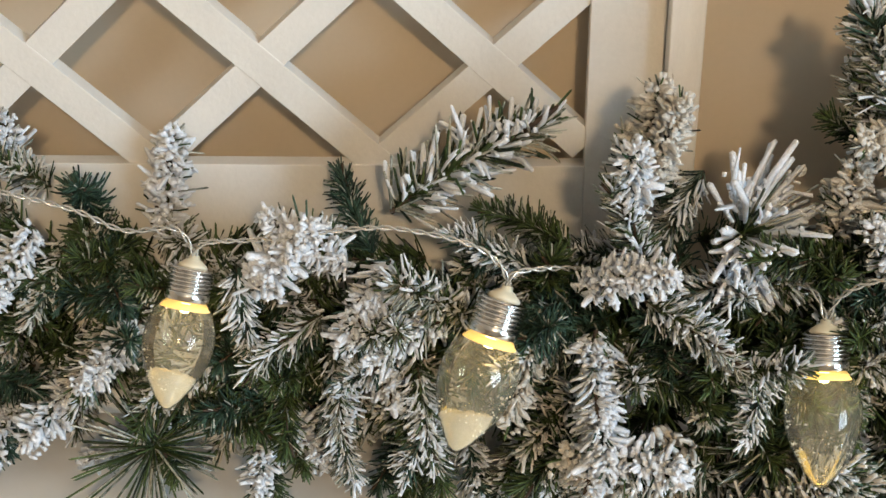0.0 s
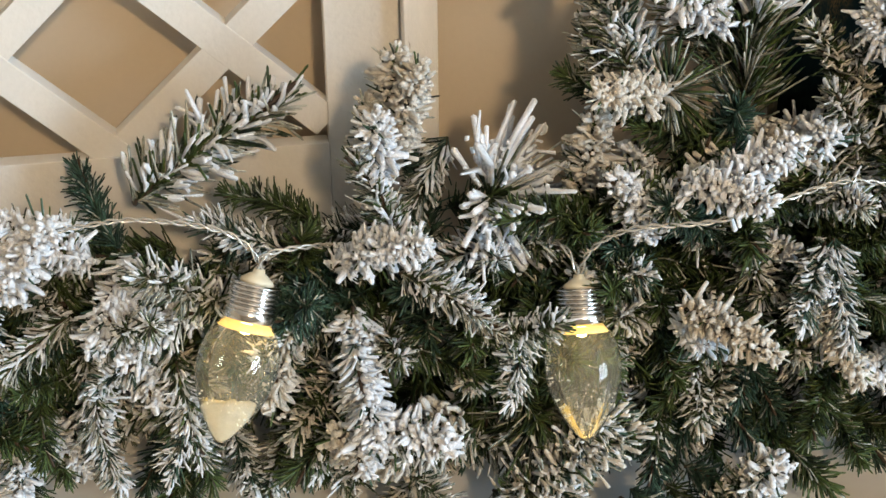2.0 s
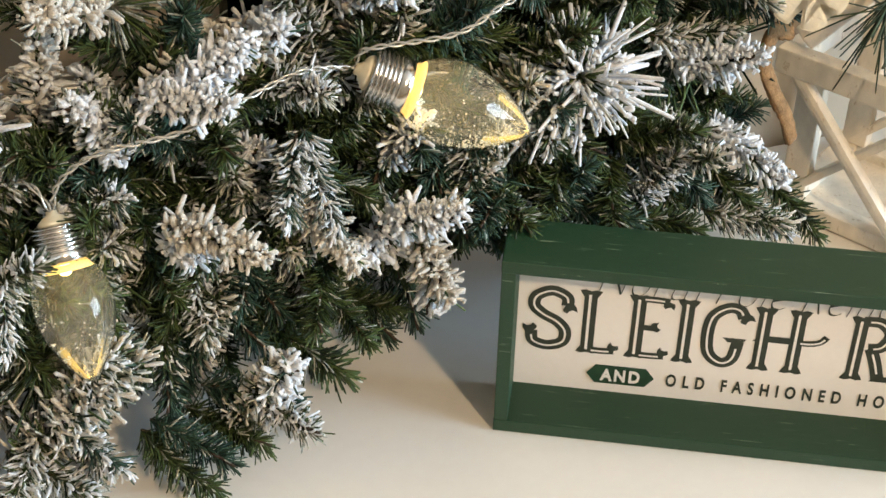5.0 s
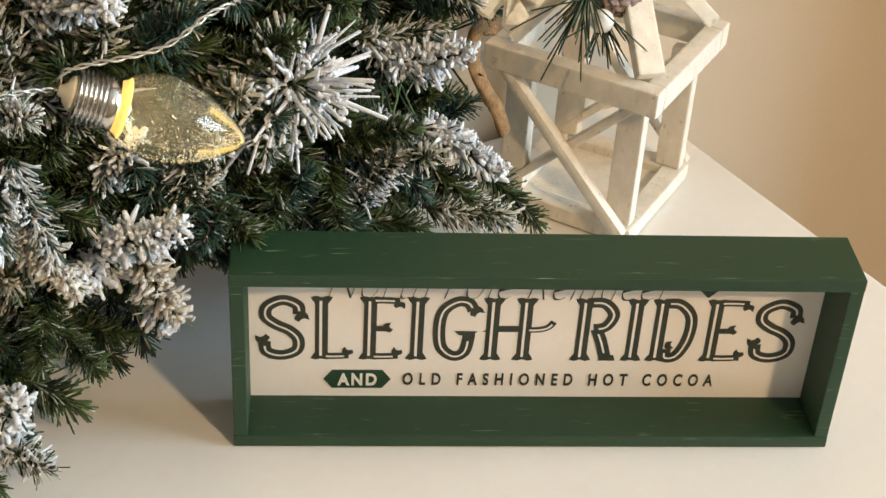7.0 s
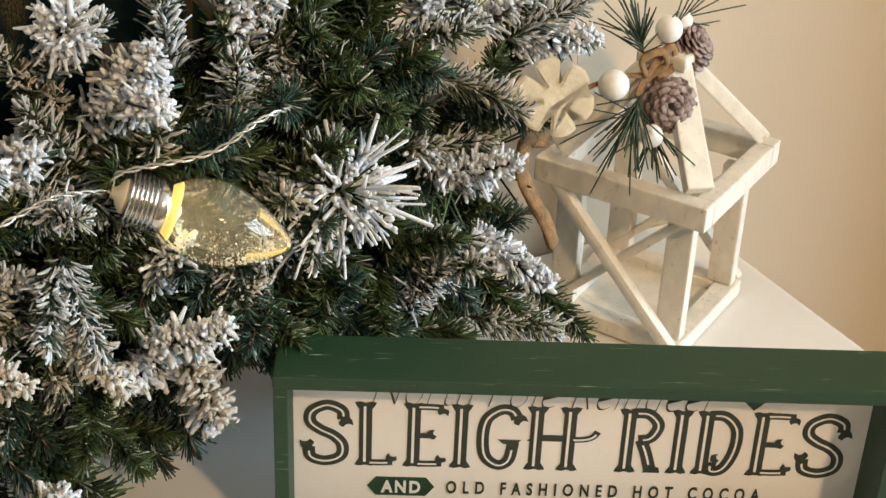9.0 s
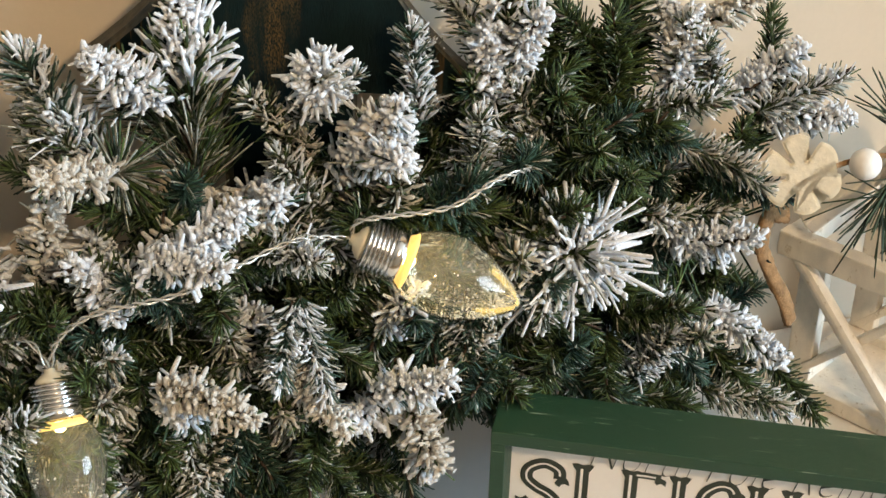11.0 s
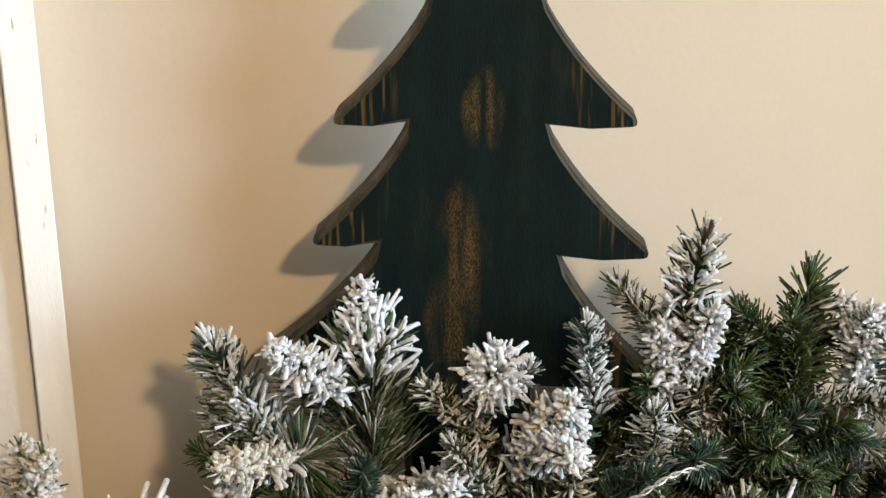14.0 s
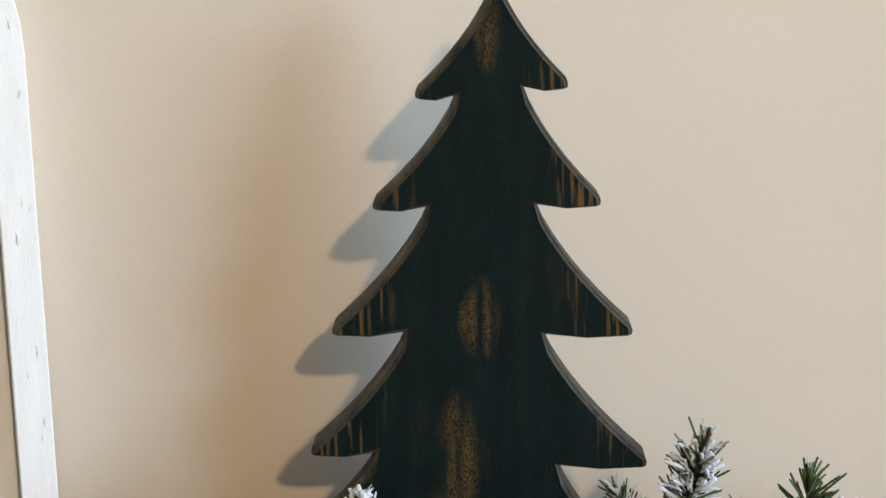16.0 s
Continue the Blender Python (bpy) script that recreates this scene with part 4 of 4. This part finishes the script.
def garland_core():
    """The twisted stem that carries the twigs."""
    rng = np.random.default_rng(3)
    V, F, MI = [], [], []
    xs = np.linspace(-0.82, 0.18, 60)
    pts = [np.array((x, 0.105 + 0.01 * sin(9 * x), (low_of(x) + top_of(x)) / 2 - 0.01)) for x in xs]
    for a, b in zip(pts, pts[1:]):
        L = np.linalg.norm(b - a)
        add_needle(V, F, MI, a, (b - a) / L, L * 1.1, 0.004, 1, rng, 6)
        for k in range(26):
            w = rng.random() * 6.28
            d = np.array((rng.normal(0, 0.5), cos(w), sin(w)))
            d /= np.linalg.norm(d)
            add_needle(V, F, MI, a + (b - a) * rng.random(), d, rng.uniform(0.03, 0.055), 0.0009, 0, rng)
    me = to_mesh("stem", V, F, MI, (M_NEEDLE, M_STEM))
    ob = new("stem", me)
    ob.parent = garland
    ob.matrix_local = garland.matrix_world.inverted()


garland_core()


# ---- the string of lights ----
def bulb(cap_end, tip, drift_in_tip, flake_count):
    """A bulb-shaped light, cap end up at cap_end."""
    a, b = Vector(cap_end), Vector(tip)
    d = b - a
    k = d.length / 0.088
    m = Matrix.Translation(a) @ d.to_track_quat("Z", "Y").to_matrix().to_4x4() @ Matrix.Diagonal((k, k, k, 1))
    ob = empty("light_bulb", m, "clear bulb-shaped fairy light with chrome screw cap, lit", "light bulb", "bulbs on the string")
    part("plug", lathe([(0, 0), (0.0028, 0), (0.0031, 0.002), (0.0050, 0.0030), (0.0078, 0.0052), (0.0086, 0.0068), (0, 0.0072)]), M_CAPTIP, ob, "cream plastic collar", smooth=True)
    prof = [(0, 0.0070), (0.0102, 0.0071)]
    for i in range(6):
        z = 0.0073 + i * 0.0022
        prof += [(0.0112, z), (0.0130, z + 0.0006), (0.0130, z + 0.0011), (0.0112, z + 0.0017)]
    prof += [(0.0124, 0.0206), (0.0128, 0.0213), (0.0128, 0.0255), (0.0121, 0.0260), (0, 0.0261)]
    part("screw_cap", lathe(prof, 36), M_CHROME, ob, "chrome threaded cap", smooth=True)
    shape = [(0.0122, 0.0263), (0.0150, 0.0300), (0.0180, 0.0360), (0.0198, 0.0425), (0.0203, 0.0490), (0.0194, 0.0565), (0.0168, 0.0650), (0.0124, 0.0740), (0.0076, 0.0815), (0.0042, 0.0855), (0.0024, 0.0872), (0, 0.0879)]
    glass = part("globe", lathe(shape, 40), M_GLASS, ob, "clear glossy globe", smooth=True)
    glass.visible_shadow = False
    # emissive disc imitates the LED's yellow glow at the globe's top
    disc = part("glow_disc", lathe([(0.0035, 0.0275), (0.0118, 0.0275), (0.0142, 0.0302), (0.0138, 0.0305), (0.0112, 0.0283), (0.0036, 0.0283)], 32), M_LEDRING, ob, "self-glowing yellow disc that stands for the LED's glow", smooth=True)
    part("led", lathe([(0, 0.0276), (0.0030, 0.0276), (0.0034, 0.0305), (0.0024, 0.0325), (0, 0.0332)], 14), M_LED, disc, "glowing warm LED", smooth=True)
    lamp = bpy.data.lights.new("led_light", "POINT")
    lamp.energy, lamp.color, lamp.shadow_soft_size = 0.0055, (1.0, 0.70, 0.22), 0.003
    glow = new("led_light", lamp)
    glow.parent = ob
    glow.location = (0, 0, 0.0352)
    # snow stuck inside: a drift in the tip and flakes up the wall
    rng = np.random.default_rng(int(abs(a.x) * 1e4))

    def wall_r(z):
        return float(np.interp(z, [q[1] for q in shape], [q[0] for q in shape]))
    V, F, MI = [], [], []
    side = rng.random() * 6.28
    for i in range(flake_count):
        z = 0.076 - 0.042 * rng.random() ** 1.7
        w = side + rng.normal(0, 1.0)
        d = rng.normal(0, 1, 3)
        d /= np.linalg.norm(d)
        q = wall_r(z) - 0.0011
        add_needle(V, F, MI, np.array((cos(w) * q, sin(w) * q, z)), d, rng.uniform(0.0003, 0.0010), rng.uniform(0.0002, 0.0006), 0, rng, 4, True)
    flakes = new("snow_fill", to_mesh("snow_fill", V, F, MI, (M_SNOWFILL,)))
    flakes.parent = glass
    tagged(flakes, "loose white snow inside the globe", kind="stuff")
    if not drift_in_tip:
        return
    tipz = [(0, 0.0668), (wall_r(0.0672) * 0.6, 0.0672), (wall_r(0.069) - 0.0012, 0.0690)] + [(r - 0.0010, z) for r, z in shape if 0.071 < z < 0.0873] + [(0, 0.0868)]
    drift = lathe(tipz, 30)
    for v in drift.verts:
        if v.co.z < 0.0700:
            v.co.z += 0.30 * (v.co.x * cos(side) + v.co.y * sin(side)) * -1 + 0.0010 * sin(700 * v.co.y) + 0.0008 * sin(950 * v.co.x)
    part("snow_drift", drift, M_FROSTTIP, glass, "milky snow filling the tip", smooth=True)


# emission stands in for LED light scattered round the cap
M_LEDRING = glow_mat("amber_disc", (1.0, 0.74, 0.26), 0.8)
M_FROSTTIP = mat("milky_snow", (0.86, 0.82, 0.72), 0.8, var=0.12, scale=150, bump=0.3, fine=500, spec=0.1)
M_FROSTTIP.node_tree.nodes["Principled BSDF"].inputs["Alpha"].default_value = 0.38
M_SNOWFILL = mat("loose_snow", (0.80, 0.78, 0.72), 0.9, var=0.1, scale=200, bump=0.6, fine=600, spec=0.1)
bulb((-0.5055, 0.0550, 0.1508), (-0.5143, 0.0130, 0.0855), True, 60)
bulb((-0.3485, 0.0500, 0.1516), (-0.3685, 0.0080, 0.0812), True, 60)
bulb((-0.1994, 0.0450, 0.1510), (-0.1957, 0.0030, 0.0846), False, 40)
bulb((-0.0577, 0.0450, 0.1981), (0.0176, 0.0150, 0.1670), False, 170)


def wire(points, seed=0):
    """Two strands twisted round each other along the given bends."""
    pts = [Vector(p) for p in points]
    dense = []
    for i in range(len(pts) - 1):
        p0, p1, p2, p3 = pts[max(0, i - 1)], pts[i], pts[i + 1], pts[min(len(pts) - 1, i + 2)]
        n = max(4, int((p2 - p1).length / 0.0015))
        for k in range(n):
            t = k / n
            dense.append(0.5 * ((2 * p1) + (p2 - p0) * t + (2 * p0 - 5 * p1 + 4 * p2 - p3) * t * t + (3 * p1 - p0 - 3 * p2 + p3) * t ** 3))
    dense.append(pts[-1])
    ob = empty("light_wire", Matrix.Translation(pts[0]), "thin twisted clear wire running between the bulbs", "wire", "wires of the light string")
    for ph in (0, pi):
        c = bpy.data.curves.new("strand", "CURVE")
        c.dimensions, c.bevel_depth, c.bevel_resolution = "3D", 0.0006, 2
        sp = c.splines.new("POLY")
        sp.points.add(len(dense) - 1)
        s = 0.0
        for k, p in enumerate(dense):
            if k:
                s += (p - dense[k - 1]).length
            d = (dense[min(k + 1, len(dense) - 1)] - dense[max(0, k - 1)]).normalized()
            u = d.cross(Vector((0, 1, 0.2))).normalized()
            v = d.cross(u)
            w = ph + s / 0.016 * 2 * pi
            q = p + (u * cos(w) + v * sin(w)) * 0.0009 - pts[0]
            sp.points[k].co = (*q, 1)
        tmp = new("strand", c)
        dg = bpy.context.evaluated_depsgraph_get()
        me = bpy.data.meshes.new_from_object(tmp.evaluated_get(dg))
        bpy.data.objects.remove(tmp)
        me.materials.clear()
        me.materials.append(M_WIRE)
        me.shade_smooth()
        st = new("strand", me)
        st.parent = ob


wire([(-0.6118, 0.0500, 0.1826), (-0.6002, 0.0500, 0.1820), (-0.5634, 0.0500, 0.1749), (-0.5385, 0.0500, 0.1654), (-0.5122, 0.0500, 0.1688), (-0.5037, 0.0500, 0.1542)])
wire([(-0.5037, 0.0500, 0.1542), (-0.4972, 0.0500, 0.1621), (-0.4670, 0.0500, 0.1669), (-0.4302, 0.0500, 0.1754), (-0.4026, 0.0500, 0.1789), (-0.3674, 0.0500, 0.1736), (-0.3524, 0.0500, 0.1629), (-0.3485, 0.0500, 0.1516)])
wire([(-0.3476, 0.0420, 0.1571), (-0.3434, 0.0420, 0.1652), (-0.3219, 0.0550, 0.1610), (-0.3015, 0.0850, 0.1418), (-0.2708, 0.0900, 0.1392), (-0.2325, 0.0850, 0.1436), (-0.2085, 0.0550, 0.1617), (-0.1998, 0.0420, 0.1530)])
wire([(-0.1988, 0.045, 0.1489), (-0.195, 0.0417, 0.1664), (-0.1786, 0.0332, 0.1831), (-0.1438, 0.0266, 0.191), (-0.1184, 0.0265, 0.2002), (-0.0858, 0.0349, 0.2062), (-0.0577, 0.045, 0.1981)])
wire([(-0.057, 0.047, 0.1968), (-0.0564, 0.042, 0.207), (-0.0489, 0.037, 0.2114), (-0.0154, 0.0274, 0.2174), (0.0071, 0.0275, 0.2282), (0.0289, 0.0420, 0.2240), (0.0497, 0.085, 0.200)])


# ---- the decoration tied to the lantern ----
def ball(p, r):
    ob = new("white_berry", mesh_of("white_berry", lathe([(r * sin(a), -r * cos(a)) for a in [pi * k / 16 for k in range(17)]], 24), M_BALL, smooth=True))
    ob.location = p
    tagged(ob, "round white berry on the lantern's pine spray", "berry", "berries on the lantern")


for p, r in (((0.2519, 0.095, 0.1733), 0.0090), ((0.2907, 0.10, 0.1992), 0.0080), ((0.2752, 0.085, 0.1408), 0.0070), ((0.3117, 0.115, 0.1955), 0.0062)):
    ball(p, r)


def snowflake(p):
    n = 192
    out = []
    for k in range(n):
        a = 2 * pi * k / n
        c = cos(6 * a)
        r = 0.0200 + 0.0008 * c - 0.0115 * min(1.0, max(0.0, -c - 0.62) / 0.30)
        out.append((r * cos(a), r * sin(a)))
    bm = prism(out, -0.004, 0.004)
    bmesh.ops.bevel(bm, geom=[e for e in bm.edges if abs(e.verts[0].co.y - e.verts[1].co.y) < 1e-5], offset=0.0014, segments=2, affect="EDGES")
    ob = new("snowflake_ornament", mesh_of("snowflake_ornament", bm, M_FLAKE))
    ob.matrix_world = look(p, (-0.23, -0.56, 0.5)) @ pose(0, 0, 0, 90, 0, 0) @ pose(0, 0, 0, 0, 12, 0)
    tagged(ob, "cream resin snowflake ornament hanging on the lantern", "ornament")


snowflake((0.1857, 0.0550, 0.1948))


def cone(p, direction, r):
    rng = np.random.default_rng(int(r * 1e5))
    V, F, MI = [], [], []
    for i in range(64):
        t = i / 64
        w = i * 2.39996
        rad = r * sqrt(max(0.03, 1 - (1.6 * t - 0.6) ** 2))
        a = np.array((cos(w) * rad * 0.5, sin(w) * rad * 0.5, r * 1.5 * t))
        d = np.array((cos(w), sin(w), 0.25 + 1.5 * t * t))
        d /= np.linalg.norm(d)
        s = np.array((-sin(w), cos(w), 0.0))
        u = np.cross(d, s)
        L, hw, k0 = rad * 0.72 + 0.002, 0.0014 + rad * 0.30, len(V)
        for q, wd, lift in ((0.0, 0.5, 0.0), (0.7, 1.0, 0.0012), (1.0, 0.55, -0.0006)):
            for sg in (-1, 1):
                for th in (-0.0005, 0.0005):
                    V.append(a + d * L * q + s * hw * wd * sg + u * (lift + th) + rng.normal(0, 0.0002, 3))
        for g in (0, 4):
            F.extend([(k0 + g, k0 + g + 2, k0 + g + 6, k0 + g + 4), (k0 + g + 1, k0 + g + 5, k0 + g + 7, k0 + g + 3), (k0 + g, k0 + g + 4, k0 + g + 5, k0 + g + 1), (k0 + g + 2, k0 + g + 3, k0 + g + 7, k0 + g + 6)])
            MI.extend([0] * 4)
        F.append((k0 + 8, k0 + 10, k0 + 11, k0 + 9))
        MI.append(0)
    me = to_mesh("pine_cone", V, F, MI, (M_CONE,))
    ob = new("pine_cone", me)
    ob.matrix_world = Matrix.Translation(p) @ Vector(direction).to_track_quat("Z", "Y").to_matrix().to_4x4()
    tagged(ob, "small frosted brown pine cone on the lantern", "pine cone", "cones on the lantern")


cone((0.295, 0.102, 0.152), (-0.35, -0.8, 0.25), 0.0130)
cone((0.311, 0.118, 0.172), (0.3, -0.5, 0.5), 0.0125)


def spray(base, tip, n, seed, spread=0.45):
    rng = np.random.default_rng(seed)
    a, b = np.array(base), np.array(tip)
    L = np.linalg.norm(b - a)
    V, F, MI = [], [], []
    for i in range(n):
        d = (b - a) / L + rng.normal(0, spread, 3)
        d /= np.linalg.norm(d)
        add_needle(V, F, MI, (b - a) * rng.uniform(0, 0.35), d, L * rng.uniform(0.5, 0.95), 0.00065, 0, rng)
    ob = new("pine_spray", to_mesh("pine_spray", V, F, MI, (M_DECORNEEDLE,)))
    ob.location = base
    tagged(ob, "dark green spray of pine needles on the lantern", "pine spray", "sprays on the lantern")


spray((0.2760, 0.102, 0.185), (0.2637, 0.10, 0.2216), 34, 1)
spray((0.2720, 0.094, 0.165), (0.2439, 0.08, 0.1294), 44, 2)
spray((0.2800, 0.092, 0.150), (0.2780, 0.082, 0.112), 26, 3, 0.3)
spray((0.300, 0.11, 0.192), (0.332, 0.12, 0.21), 10, 4)


def twine():
    ob = empty("jute_bow", Matrix.Translation((0.2783, 0.10, 0.1725)), "brown jute twine bow and hanging tails on the lantern", "ribbon")
    rng = np.random.default_rng(8)
    def strand(pts, r):
        P = [np.array(p) for p in pts]
        dense = []
        for i in range(len(P) - 1):
            p0, p1, p2, p3 = P[max(0, i - 1)], P[i], P[i + 1], P[min(len(P) - 1, i + 2)]
            for k in range(10):
                t = k / 10
                dense.append(0.5 * (2 * p1 + (p2 - p0) * t + (2 * p0 - 5 * p1 + 4 * p2 - p3) * t * t + (3 * p1 - p0 - 3 * p2 + p3) * t ** 3))
        dense.append(P[-1])
        bm = bmesh.new()
        rings, n = [], 14
        for k, p in enumerate(dense):
            d = dense[min(k + 1, len(dense) - 1)] - dense[max(0, k - 1)]
            d /= np.linalg.norm(d)
            u = np.cross(d, (0.3, -0.8, 0.5))
            u /= np.linalg.norm(u)
            v = np.cross(d, u)
            ring = []
            for q in range(n):
                w = 2 * pi * q / n
                lump = r * (1 + 0.10 * sin(5 * w + 0.35 * k) + rng.normal(0, 0.05))
                ring.append(bm.verts.new(p + u * cos(w) * lump * 1.25 + v * sin(w) * lump * 0.7))
            rings.append(ring)
        for A, B in zip(rings, rings[1:]):
            for q in range(n):
                bm.faces.new((A[q], A[(q + 1) % n], B[(q + 1) % n], B[q]))
        bm.faces.new(rings[0][::-1])
        bm.faces.new(rings[-1])
        part("tail", bm, M_TWINE, ob, smooth=True, m=Matrix.Translation((-0.2783, -0.10, -0.1725)))
    strand([(0.1937, 0.0750, 0.1601), (0.1831, 0.0750, 0.1601), (0.1807, 0.0750, 0.1429), (0.1897, 0.0750, 0.1233), (0.1993, 0.0750, 0.1068), (0.2060, 0.0750, 0.0905)], 0.0040)
    strand([(0.2136, 0.0800, 0.1806), (0.2440, 0.102, 0.172), (0.262, 0.102, 0.174), (0.2783, 0.10, 0.1725)], 0.0012)
    strand([(0.2783, 0.10, 0.1725), (0.272, 0.097, 0.184), (0.284, 0.096, 0.188), (0.290, 0.098, 0.178), (0.2783, 0.10, 0.1700), (0.270, 0.096, 0.162)], 0.0020)
    strand([(0.2783, 0.10, 0.1725), (0.287, 0.10, 0.183), (0.297, 0.102, 0.186), (0.297, 0.10, 0.175), (0.285, 0.098, 0.170)], 0.0020)


twine()


# ---- the ceiling lamp ----
def ceiling_lamp():
    ob = empty("ceiling_lamp", pose(0.35, -2.3, 1.85), "round white ceiling lamp, lit", "lamp")
    part("rose", lathe([(0, -0.001), (0.11, -0.001), (0.12, -0.03), (0, -0.031)]), M_CEIL, ob, smooth=True)
    part("diffuser", lathe([(0.115, -0.032), (0.11, -0.06), (0.075, -0.085), (0, -0.095)]), M_SHADE, ob, "glowing white diffuser", smooth=True)


ceiling_lamp()
